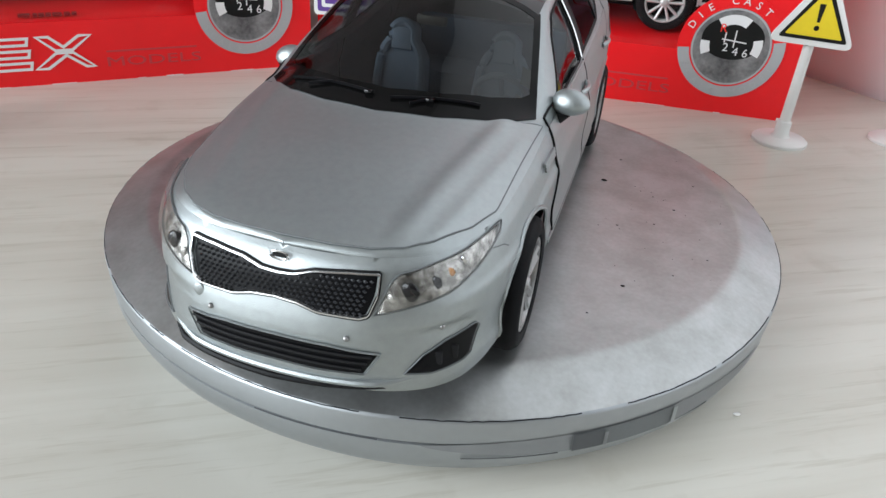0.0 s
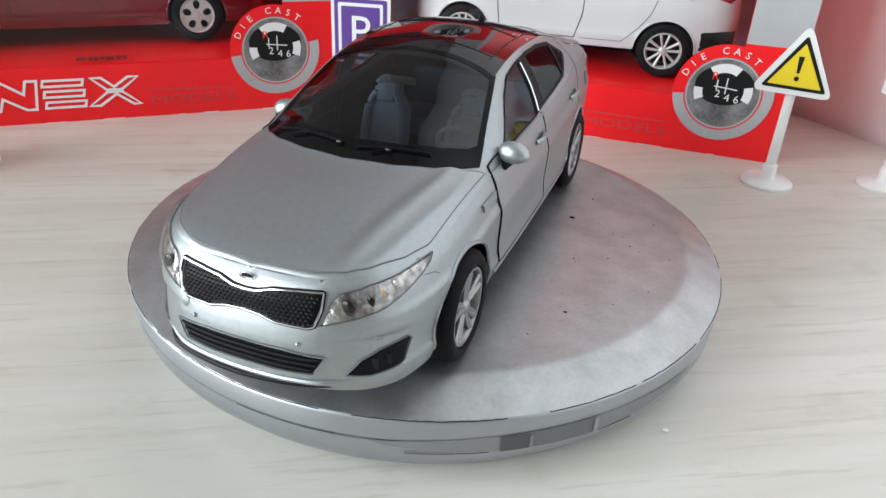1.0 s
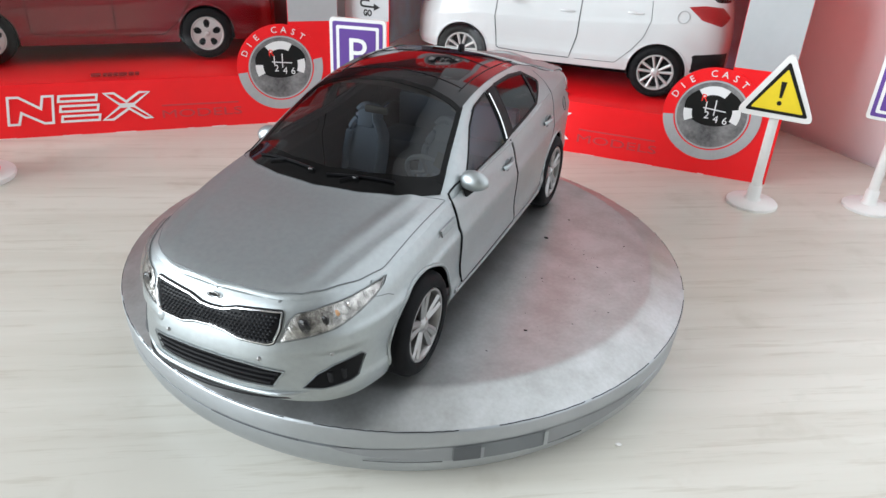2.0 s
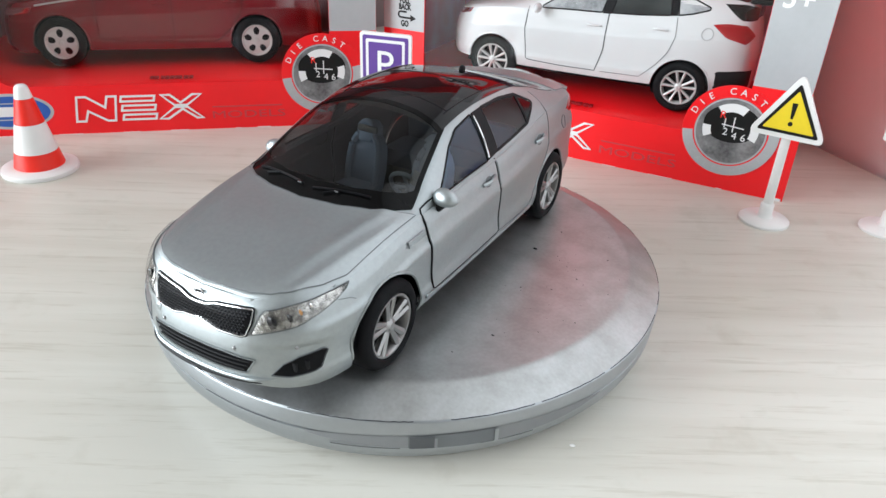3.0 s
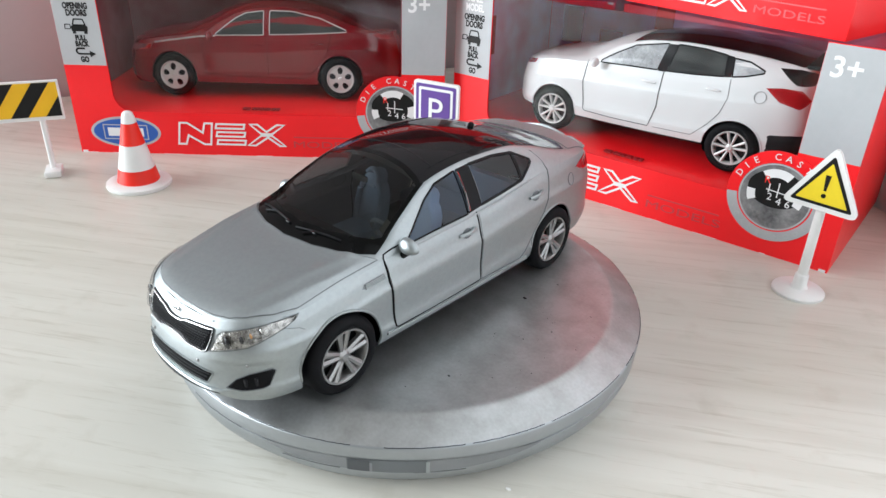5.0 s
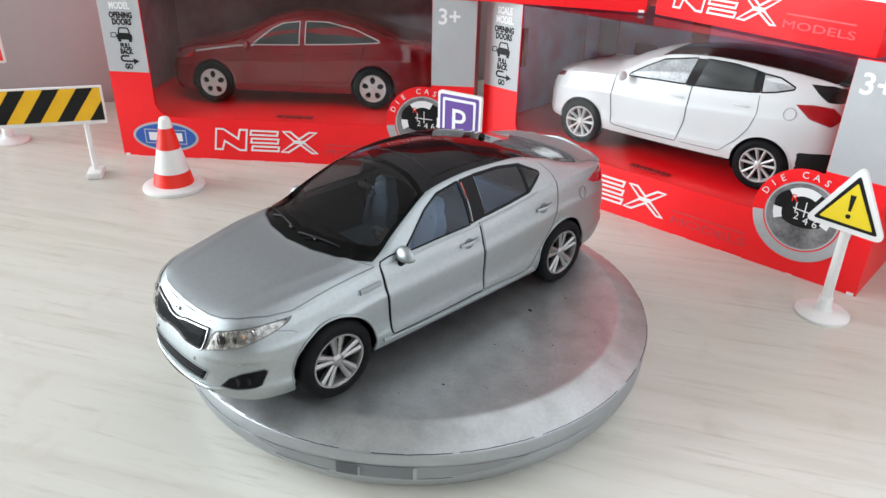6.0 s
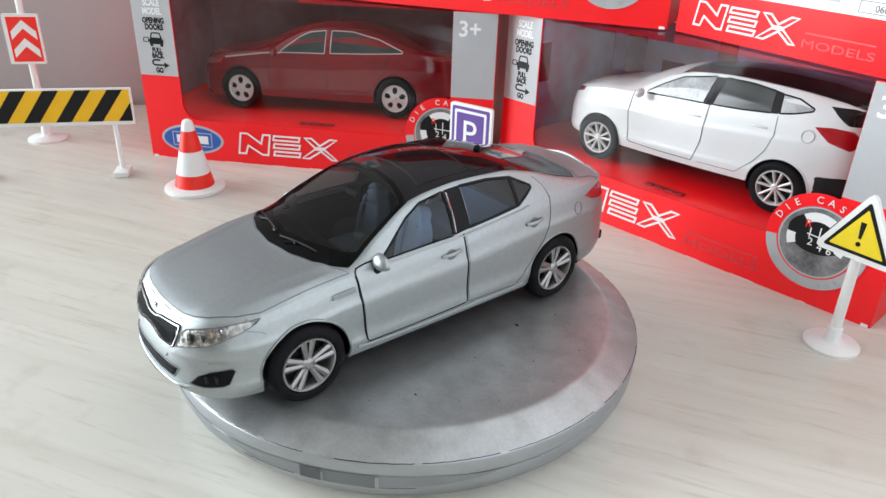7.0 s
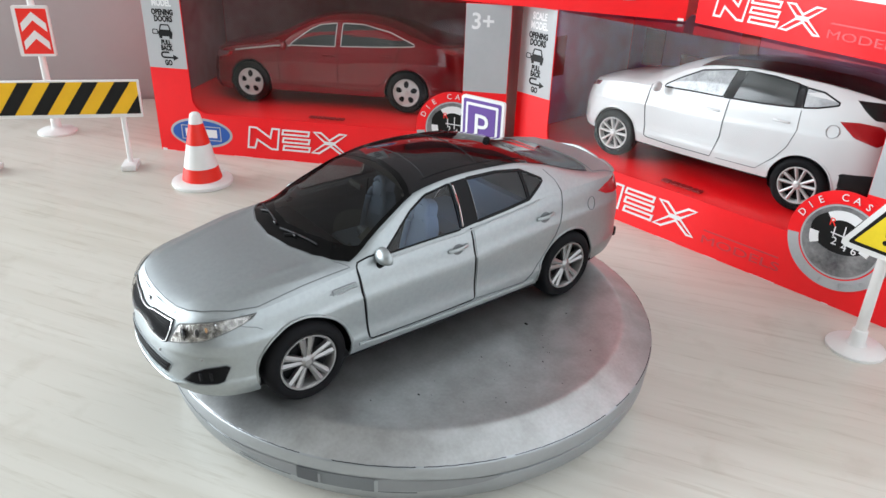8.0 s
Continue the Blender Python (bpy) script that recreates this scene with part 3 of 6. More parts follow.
def body_shell(sh, holes_side, holes_top):
    """The painted shell with wheel arches and window openings cut."""
    c = sh.c
    bm = bmesh.new()
    n = len(sh.out)
    cut = []
    R = c["arch"]

    def dist(p):
        return min(((p.y - a) ** 2 + (p.z - c["hub_z"]) ** 2) ** 0.5 for a in c["axles"])

    # finer columns near the wheels
    cols = []
    for i in range(n - 1):
        a = sh.out[i].y
        fine = 3 if min(abs(a - k) for k in c["axles"]) < R + 3 else 1
        for k in range(fine):
            cols.append((i, k / fine))
    cols.append((n - 1, 0.0))
    M = 36
    grid = []
    for v in range(M + 1):
        row = []
        for i, t in cols:
            p = sh.band_point(i, v / M)
            if t:
                p = p.lerp(sh.band_point(i + 1, v / M), t)
            row.append(p)
        grid.append(row)
    vs = [[None] * len(cols) for _ in range(M + 1)]

    def vert(v, i):
        if vs[v][i] is None:
            p = grid[v][i].copy()
            if p.x > 10:
                a = min(c["axles"], key=lambda k: abs(p.y - k))
                d = Vector((0, p.y - a, p.z - c["hub_z"]))
                if d.length < R + 0.35:
                    d = d.normalized() * R
                    p.y, p.z = a + d.y, c["hub_z"] + d.z
            vs[v][i] = bm.verts.new(p)
        return vs[v][i]

    for v in range(M):
        for i in range(len(cols) - 1):
            q = [grid[v][i], grid[v][i + 1], grid[v + 1][i + 1], grid[v + 1][i]]
            mid = sum(q, Vector()) / 4
            if mid.x > 10 and dist(mid) < R:
                continue
            bm.faces.new((vert(v, i), vert(v, i + 1), vert(v + 1, i + 1), vert(v + 1, i)))
    y0, y1 = sh.edge_y[0], sh.edge_y[-1]
    ys = [y0 + (y1 - y0) * (0.5 - 0.5 * math.cos(math.pi * i / 150)) * 0.35 + (y1 - y0) * i / 150 * 0.65 for i in range(151)]
    qs = [i / 14 for i in range(15)] + [1 + i / 12 for i in range(1, 13)]
    up = [[sh.upper(y, q) for q in qs] for y in ys]
    vv = [[bm.verts.new(p) for p in row] for row in up]
    for i in range(150):
        for j in range(len(qs) - 1):
            mid = (up[i][j] + up[i + 1][j + 1]) / 2
            if qs[j] < 1 and any(in_ruled(mid.y, mid.z, lo, hi) for lo, hi in holes_side):
                continue
            if any(in_ruled(mid.y, mid.x, lo, hi) for lo, hi in holes_top):
                continue
            try:
                bm.faces.new((vv[i][j], vv[i][j + 1], vv[i + 1][j + 1], vv[i + 1][j]))
            except ValueError:
                pass
    # skirt under the seam between band and upper skin
    sheet(bm, [[Vector((max(0, p[0].x - 0.02), p[0].y, p[0].z)) for p in up], [Vector((p[0].x * 0.97, p[0].y + (0.5 if p[0].y < -40 else -0.5 if p[0].y > 40 else 0), p[0].z - 0.9)) for p in up]])
    loose = [v for v in bm.verts if not v.link_faces]
    bmesh.ops.delete(bm, geom=loose, context="VERTS")
    both_sides(bm)
    bmesh.ops.recalc_face_normals(bm, faces=bm.faces[:])
    return scaled(bm)


def outline(fn, pts, r, lift, closed=True, mirror=False, n=90):
    p = list(pts) + ([pts[0]] if closed else [])
    q = resample(p, n)
    if closed:
        q = q[:-1]
    bm = bmesh.new()
    tube(bm, [on(fn, a, b, lift) for a, b in q], r, 6, closed)
    return scaled(bm, mirror)


def pierced_disc(bm, r, k):
    """The domed face of a rim with five rounded openings: a grid of rings and rays from which the openings are left out."""
    rings, rays = 16, 100
    at = [[bm.verts.new(Vector((-0.35 + 0.3 * (1 - (i / rings) ** 2), math.cos(j * 2 * math.pi / rays) * r * i / rings, math.sin(j * 2 * math.pi / rays) * r * i / rings)) * k) for j in range(rays)] for i in range(3, rings + 1)]
    for i in range(len(at) - 1):
        for j in range(rays):
            share = (i + 3.5) / rings
            turn = ((j + 0.5) / rays * 5 + 0.25) % 1 - 0.5
            if ((share - 0.66) / 0.26) ** 2 + (turn * 2 * math.pi / 5 * share / 0.21) ** 2 < 1:
                continue
            q = (at[i][j], at[i][(j + 1) % rays], at[i + 1][(j + 1) % rays], at[i + 1][j])
            bm.faces.new(q)


def wheel(parent, x, y, z, side, tyre=8.7, rim=6.15, alloy=None, holes=False):
    """A model wheel: tyre, rim ring, twin spokes or a pierced disc, hub and dark backing. side +1 faces +x."""
    spokes, alloy = 5, alloy or M_ALLOY
    w = tagged(new("wheel"), label="black rubber tyre on a silver pierced-disc rim" if holes else "black rubber tyre on a silver twin-spoke rim")
    w.parent = parent
    w.matrix_basis = Matrix.Translation(Vector((x, y, z)) * MM) @ (Matrix.Identity(4) if side > 0 else Matrix.Rotation(math.pi, 4, "Z"))
    k = MM
    bm = bmesh.new()
    lathe(bm, [(rim * k, -0.2 * k), (rim * 1.04 * k, 0.25 * k), ((rim + 1.2) * k, 0.45 * k), ((tyre - 0.7) * k, 0.15 * k), ((tyre - 0.15) * k, -0.5 * k), (tyre * k, -1.2 * k), (tyre * k, -4.2 * k), ((tyre - 0.8) * k, -5.2 * k), (rim * k, -5.2 * k)], 72, "x")
    part("tyre", bm, M_TYRE, w)
    bm = bmesh.new()
    lathe(bm, [(rim * k, -0.15 * k), ((rim - 0.1) * k, 0.12 * k), ((rim - 0.45) * k, 0.1 * k), ((rim - 0.75) * k, -0.35 * k), ((rim - 0.9) * k, -2.5 * k), (rim * k, -2.6 * k)], 72, "x")
    r2 = rim - 0.5
    if holes:
        pierced_disc(bm, r2, k)
    for i in range(0 if holes else spokes):
        for d in (-1, 1):
            a = radians(360 / spokes * i + 90)
            h0, h1 = a + d * radians(17), a + d * radians(15 if alloy is M_BRIGHTRIM else 10.5)
            p0 = Vector((0, math.cos(h0), math.sin(h0))) * 1.1
            p1 = Vector((0, math.cos(h1), math.sin(h1))) * r2
            t = (p1 - p0).cross(Vector((1, 0, 0))).normalized()
            w0, w1 = (0.34, 0.5) if alloy is M_BRIGHTRIM else (0.42, 0.72)
            q = [(p0 + t * w0, -0.55), (p0 - t * w0, -0.55), (p1 - t * w1, -0.15), (p1 + t * w1, -0.15)]
            f = [bm.verts.new((v + Vector((h, 0, 0))) * k) for v, h in q]
            b = [bm.verts.new((v + Vector((h - 0.9, 0, 0))) * k) for v, h in q]
            m0 = bm.verts.new((p0 + Vector((-0.25, 0, 0))) * k)
            m1 = bm.verts.new((p1 + Vector((0.12, 0, 0))) * k)
            bm.faces.new((f[0], m0, m1, f[3]))
            bm.faces.new((m0, f[1], f[2], m1))
            for i0, i1 in ((0, 3), (1, 2)):
                bm.faces.new((f[i0], f[i1], b[i1], b[i0]))
    bmesh.ops.recalc_face_normals(bm, faces=bm.faces[:])
    part("rim", bm, alloy, w)
    bm = bmesh.new()
    lathe(bm, [(0, 0.15 * k), (0.75 * k, 0.1 * k), (1.0 * k, -0.15 * k), (1.6 * k, -0.45 * k), (1.65 * k, -1.0 * k)], 32, "x")
    part("hub", bm, alloy, w)
    bm = bmesh.new()
    lathe(bm, [(0, -2.2 * k), ((rim - 0.6) * k, -2.2 * k), ((rim - 0.6) * k, -4.5 * k), (0, -4.5 * k)], 36, "x")
    part("brake_disc", bm, M_SATIN, w)
    return w



def ring_patch(fn, pts, d0, d1, lift, n=110, mirror=False, rows=3):
    """A band along a closed outline, from d0 outside it to d1 inside it."""
    q = resample(list(pts) + [pts[0]], n)[:-1]
    area = sum(q[i][0] * q[(i + 1) % n][1] - q[(i + 1) % n][0] * q[i][1] for i in range(n))
    sg = 1 if area > 0 else -1
    rings = []
    for k in range(rows + 1):
        d = d0 + (d1 - d0) * k / rows
        ring = []
        for i in range(n):
            a, b = q[(i - 2) % n], q[(i + 2) % n]
            tx, ty = b[0] - a[0], b[1] - a[1]
            m = max(1e-6, math.hypot(tx, ty))
            ring.append(on(fn, q[i][0] + sg * ty / m * d, q[i][1] - sg * tx / m * d, lift * (1 if 0 < k < rows else 0.35)))
        rings.append(ring + [ring[0]])
    bm = bmesh.new()
    sheet(bm, rings)
    bmesh.ops.remove_doubles(bm, verts=bm.verts[:], dist=1e-4)
    return scaled(bm, mirror)


def patch(fn, lo, hi, n, m, lift, mirror=False):
    """A panel laid on the skin, with its edges turned down."""
    g = ruled(fn, lo, hi, n, m, lift)
    low = ruled(fn, lo, hi, n, m, -0.05)
    rows = [low[0]] + g + [low[-1]]
    rows = [[a[0]] + r + [a[-1]] for a, r in zip([low[0]] + low + [low[-1]], rows)]
    bm = bmesh.new()
    sheet(bm, rows)
    return scaled(bm, mirror)


def fill(fn, pts, lift, mirror=False, n=72, rings=12):
    """A closed outline filled with rings towards its middle, laid on the skin."""
    q = resample(list(pts) + [pts[0]], n)[:-1]
    cx, cy = sum(p[0] for p in q) / n, sum(p[1] for p in q) / n
    bm = bmesh.new()
    rows = []
    for k in range(rings):
        f = 1 - k / rings
        rows.append([on(fn, cx + (p[0] - cx) * f, cy + (p[1] - cy) * f, lift if k else -0.05) for p in q])
    vs = [[bm.verts.new(p) for p in r] for r in rows]
    for a, b in zip(vs, vs[1:]):
        for i in range(n):
            j = (i + 1) % n
            bm.faces.new((a[i], a[j], b[j], b[i]))
    c = bm.verts.new(on(fn, cx, cy, lift))
    for i in range(n):
        bm.faces.new((vs[-1][i], vs[-1][(i + 1) % n], c))
    bmesh.ops.recalc_face_normals(bm, faces=bm.faces[:])
    return scaled(bm, mirror)


def ball(bm, c, r, seg=20, rings=12):
    """An ellipsoid with half axes r."""
    g = []
    for i in range(rings + 1):
        t = math.pi * i / rings
        g.append([(c[0] + r[0] * math.sin(t) * math.cos(2 * math.pi * j / seg), c[1] + r[1] * math.sin(t) * math.sin(2 * math.pi * j / seg), c[2] + r[2] * math.cos(t)) for j in range(seg + 1)])
    sheet(bm, g)
    bmesh.ops.remove_doubles(bm, verts=bm.verts[:], dist=1e-5)
    bmesh.ops.recalc_face_normals(bm, faces=bm.faces[:])
    return bm


def sym(pts):
    """Complete a line given from the middle outwards to both sides."""
    return [(-x, y) for x, y in pts[::-1] if x > 1e-6] + list(pts)


CAR_AT = pose(0.0, 0.0003, DISC_TOP, 0, 0, 0.8)
car = thing("model_car", CAR_AT, "silver diecast model saloon with black glass roof on the turntable", "model car")
S1 = Shell(SEDAN)
W_FRONT = ([(-17, 25.9), (-8, 26.2), (2.6, 26.4)], [(-17, 26.3), (-13, 29.3), (-8.5, 32.4), (-4, 34.5), (2.6, 35.5)])
W_REAR = ([(7.4, 27.2), (15, 27.9), (23, 28.8), (28.5, 31.6)], [(7.4, 35.6), (16, 35.4), (23, 34.6), (28.5, 32.0)])
HOLE_FRONT = ([(-27.6, -1), (-7, -1)], [(-27.6, 6), (-26, 12), (-24, 15.6), (-21.5, 17.0), (-15, 16.2), (-10, 15.2), (-7, 14.2)])
body = part("body", body_shell(S1, [W_FRONT, W_REAR], [HOLE_FRONT]), M_SILVER, car)
for ax in SEDAN["axles"]:
    for sd in (1, -1):
        wheel(car, sd * 22.2, ax, SEDAN["hub_z"], sd)
        bm = bmesh.new()
        a = SEDAN["arch"] * MM
        lathe(bm, [(a * 0.999, 0), (a * 0.995, -9.5 * MM), (0, -9.5 * MM)], 64, "x")
        bmesh.ops.delete(bm, geom=[f for f in bm.faces if f.calc_center_median().z < -2.2 * MM], context="FACES")
        bmesh.ops.transform(bm, verts=bm.verts[:], matrix=Matrix.Translation(Vector((sd * 21.4, ax, SEDAN["hub_z"])) * MM) @ Matrix.Diagonal((sd, 1, 1, 1)))
        part("wheel_well", bm, M_BLACK, body)
        # rolled lip round the arch
        bm = bmesh.new()
        pts = [S1.skin(ax + SEDAN["arch"] * math.cos(radians(t)), SEDAN["hub_z"] + SEDAN["arch"] * math.sin(radians(t))) for t in range(-12, 193, 5)]
        tube(bm, [Vector((sd * (p.x - 0.05), p.y, p.z)) for p in pts], 0.32, 6)
        part("arch_lip", scaled(bm), M_SILVER, body)

# bonnet
def bonnet_skin(x, y):
    p = S1.roof(x, y)
    xc = np.interp(y, [-56, -30], [11.0, 16.2])
    p.z += 0.3 * math.exp(-((abs(x) - xc) / 1.3) ** 2) * min(1, max(0, (y + 57) / 6))
    return p


BON_F = sym([(0, -56.4), (5, -56.2), (9.2, -55.5), (12.3, -54.4), (14.8, -52.6), (17.8, -48.4), (19.5, -44.0)])
BON_R = sym([(0, -32.9), (8, -31.9), (14, -29.7), (18, -27.1), (20.6, -24.6)])
bonnet = part("bonnet", patch(bonnet_skin, BON_F, BON_R, 60, 34, 0.16), M_SILVER, car)
part("panel_gap", outline(S1.roof, BON_F + BON_R[::-1], 0.11, 0.1, True, n=160), M_SLOT, bonnet)

# windscreen with printed black border, wipers and mirror
WS_B = sym([(0, -32.6), (8, -31.6), (14, -29.4), (17.6, -26.8), (19.5, -24.2)])
WS_T = sym([(0, -3.6), (8, -4.2), (13, -5.4), (15.4, -6.4)])
part("windscreen", patch(S1.roof, WS_B, WS_T, 40, 24, 0.1), M_GLASS, car, "smoked windscreen with a black printed border").visible_shadow = True
screen = car.children[-1]
part("border", patch(S1.roof, WS_B, [(x * 0.95, y + 4.4) for x, y in WS_B], 40, 6, 0.16), M_BORDER, screen)
part("border", patch(S1.roof, [(x, y - 1.8) for x, y in WS_T], WS_T, 40, 4, 0.16), M_BORDER, screen)
EDGE = [(19.5, -24.2), (18.3, -19), (17.4, -15), (16.4, -10.5), (15.4, -6.4)]
for sd in (1, -1):
    e = [(sd * x, y) for x, y in EDGE]
    part("border", patch(S1.roof, e, [(sd * (abs(x) - 1.0), y) for x, y in e], 24, 3, 0.17), M_BORDER, screen)
for x0, x1, y0, y1 in ((-14.5, -1.5, -27.0, -29.6), (1.0, 12.5, -30.0, -27.4)):
    bm = bmesh.new()
    tube(bm, [on(S1.roof, x0 + (x1 - x0) * i / 8, y0 + (y1 - y0) * i / 8, 0.42) for i in range(9)], 0.22, 6)
    tube(bm, [on(S1.roof, x0 + (x1 - x0) * k, y0 + (y1 - y0) * k - 1.2 + 1.2 * j, 0.5) for k, j in ((0.25, 0), (0.5, 1))], 0.2, 6)
    part("wiper", scaled(bm), M_BLACK, screen)
for x, y in ((-2.2, -29.6), (6.2, -29.2)):
    bm = bmesh.new()
    p = on(S1.roof, x, y, 0.55)
    block(bm, p.x - 0.55, p.x + 0.55, p.y - 0.3, p.y + 0.3, p.z - 0.3, p.z + 0.15, 0.14)
    part("wiper_nozzle", scaled(bm), M_ROOF, screen)

# glass roof, its seams, and the rear window
RF_F = sym([(0, -4.1), (8, -4.7), (13, -5.9), (15.2, -6.9)])
RF_R = sym([(0, 29.0), (8, 28.4), (13, 27.4), (15.0, 26.6)])
roof_ = part("glass_roof", patch(S1.roof, RF_F, RF_R, 36, 30, 0.2), M_ROOF, car, "gloss black panoramic roof panel")
for y in (0.2, 14.5):
    part("roof_seam", outline(S1.roof, sym([(0, y), (7, y - 0.5), (12.8, y - 1.4)]), 0.12, 0.2, False), M_BLACK, roof_)
for sd in (1, -1):
    part("roof_seam", outline(S1.roof, [(sd * 12.8, -2.5), (sd * 12.9, 10), (sd * 13.2, 26)], 0.12, 0.2, False), M_BLACK, roof_)
bm = bmesh.new()
ball(bm, on(S1.roof, 1.2, 25.5, 0.5), (0.75, 1.1, 0.9), 16, 10)
part("aerial", scaled(bm), M_BLACK, roof_, "small black roof aerial")
RW_F = sym([(0, 29.4), (8, 28.8), (13, 27.8), (15.2, 27.0)])
RW_R = sym([(0, 51.0), (8, 50.6), (13, 49.4), (16.6, 46.8)])
part("rear_window", patch(S1.roof, RW_F, RW_R, 36, 16, 0.14), M_ROOF, car, "gloss black rear window")

# boot lid with its lip
BT_F = sym([(0, 51.6), (8, 51.2), (13, 50.2), (17.0, 48.4)])
BT_R = sym([(0, 61.2), (8, 60.8), (13, 59.4), (17.0, 56.8)])
boot = part("boot_lid", patch(S1.roof, BT_F, BT_R, 36, 14, 0.2), M_SILVER, car)
part("panel_gap", outline(S1.roof, BT_F + BT_R[::-1], 0.1, 0.12, True, n=120), M_SLOT, boot)
bm = bmesh.new()
tube(bm, [on(S1.roof, x, y, 0.35) for x, y in resample(sym([(0, 60.9), (8, 60.5), (13, 59.0), (16.5, 56.8)]), 40)], 0.55, 8)
part("spoiler_lip", scaled(bm), M_SILVER, boot)

# doors, windows, handles, mirrors and small side parts
DOOR_F = ([(-22.0, 9.3), (-10, 9.2), (5.5, 9.5)], [(-23.4, 24.9), (-10, 25.7), (5.0, 26.1)])
DOOR_R = ([(6.3, 9.5), (14, 9.1), (21.6, 8.8), (26.4, 13.2), (30.4, 18.5), (32.6, 23.5)], [(6.0, 26.2), (15, 27.0), (24, 27.9), (28, 28.2), (31, 28.5), (33.2, 28.6)])
for mir in (False, True):
    sg = -1 if mir else 1
    door = part("front_door", patch(S1.skin, *DOOR_F, 40, 20, 0.2, mir), M_SILVER, car)
    gap = [(-18.0, 26.6), (-20.5, 26.2), (-23.2, 25.5), (-23.6, 24.8), (-23.3, 20), (-22.2, 9.6), (-21.6, 9.1), (-10, 9.0), (5.2, 9.2), (5.75, 9.8), (5.6, 18), (5.3, 26.2)]
    part("door_gap", outline(S1.skin, gap, 0.2, 0.08, False, mir, 80), M_BLACK, door)
    rdoor = part("rear_door", patch(S1.skin, *DOOR_R, 40, 20, 0.14, mir), M_SILVER, car)
    gap = [(6.2, 9.3), (14, 8.8), (21.8, 8.6), (26.8, 13.2), (30.8, 18.4), (33.0, 23.5), (33.5, 28.4), (32.6, 31), (30.5, 33.4)]
    part("door_gap", outline(S1.skin, gap, 0.11, 0.08, False, mir, 80), M_SLOT, rdoor)
    for d, y, z in ((door, 1.0, 22.9), (rdoor, 27.2, 24.0)):
        # no bowl is cut; a grey oval puts its shade into the colour
        h = part("handle_recess", fill(S1.skin, [(y + 2.1 * math.cos(t * math.pi / 10), z - 0.2 + 1.55 * math.sin(t * math.pi / 10)) for t in range(20)], 0.26, mir, 40, 3), M_SLOT, d)
        bm = bmesh.new()
        tube(bm, [on(S1.skin, y + dy, z + dy * 0.06, 0.3 + 0.8 * (1 - (dy / 2.6) ** 2)) for dy in [-2.6 + 5.2 * i / 12 for i in range(13)]], 0.42, 8)
        part("handle", scaled(bm, mir), M_SILVER, d)
    # side glass with black surrounds
    for lo, hi, nm in ((*W_FRONT, "front"), (*W_REAR, "rear")):
        w = part("side_window", patch(S1.skin, lo, hi, 30, 14, 0.04, mir), M_SIDEGLASS, car, "clear side window in a black surround")
        ol = lo + hi[::-1]
        part("window_frame", ring_patch(S1.skin, ol, *((0.14, -0.26) if nm == "front" else (0.34, -0.3)), 0.24, 120, mir), M_SATIN, w)
    part("window_divider", patch(S1.skin, [(22.4, 28.7), (22.4, 34.6)], [(23.3, 28.9), (23.3, 34.4)], 10, 2, 0.2, mir), M_SATIN, w)
    part("door_pillar", patch(S1.skin, [(2.9, 26.5), (7.2, 27.0)], [(3.2, 35.6), (7.0, 35.8)], 8, 14, 0.22, mir), M_SATIN, car, "black pillar between the doors")
    part("window_trim", outline(S1.skin, [(3.1, 27.0), (3.3, 31), (3.2, 35)], 0.24, 0.4, False, mir, 20), M_CHROME, car)
    part("waist_moulding", outline(S1.skin, [(-16.5, 25.0), (-8, 25.4), (2.8, 25.6), (14, 26.6), (23, 27.5), (26, 28.0)], 0.4, -0.08, False, mir, 60), M_SILVER, car)
    # mirror
    bm = bmesh.new()
    ball(bm, (23.2, -18.0, 26.5), (2.75, 1.9, 2.05), 28, 18)
    for v in bm.verts:
        v.co.y = v.co.y if v.co.y < -18.0 else -18.0 + (v.co.y + 18.0) * 0.35
        v.co.z = 26.5 + (v.co.z - 26.5) * (0.75 if v.co.z < 26.5 else 1.0) * (1 - 0.1 * (v.co.x - 23.2) / 2.7)
        if mir:  # far mirror moved in and back to fit the camera's view
            v.co += Vector((-2.4, 1.8, -0.2))
    m_ = part("door_mirror", scaled(bm, mir), M_SILVER, car)
    bm = bmesh.new()
    tube(bm, [(21.2, -18.6 + mir, 24.0), (21.9, -18.5 + mir, 24.6), (22.9 - mir, -18.2 + mir, 25.6)], 0.85, 10)
    part("mirror_stalk", scaled(bm, mir), M_SATIN, m_, "dark mirror foot")
    # fuel flap on the near flank only
    if not mir:
        part("fuel_flap", outline(S1.skin, [(44.0 + 1.35 * math.cos(t * math.pi / 12), 23.3 + 1.6 * math.sin(t * math.pi / 12)) for t in range(24)], 0.09, 0.06, True, mir, 40), M_SLOT, car)
    # wing vent with slats; shade between them is put into the darker bed
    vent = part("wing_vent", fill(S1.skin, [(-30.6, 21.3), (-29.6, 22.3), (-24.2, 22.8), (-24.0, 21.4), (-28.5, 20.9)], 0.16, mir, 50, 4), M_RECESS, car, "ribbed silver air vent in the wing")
    for k in (0.1, 0.5, 0.9):
        part("slat", outline(S1.skin, [(-29.6, 21.2 + 0.9 * k), (-24.4, 21.5 + 1.0 * k)], 0.2, 0.3, False, mir, 12), M_SILVER, vent)
    # sill moulding
    part("sill_moulding", outline(S1.skin, [(-24.5, 8.6), (-10, 8.0), (10, 7.9), (24.5, 8.0)], 0.45, 0.0, False, mir, 40), M_SILVER, car)
    # tail lamp round the rear corner
    s0, s1 = S1.at_y(46.6), S1.at_y(62.8)
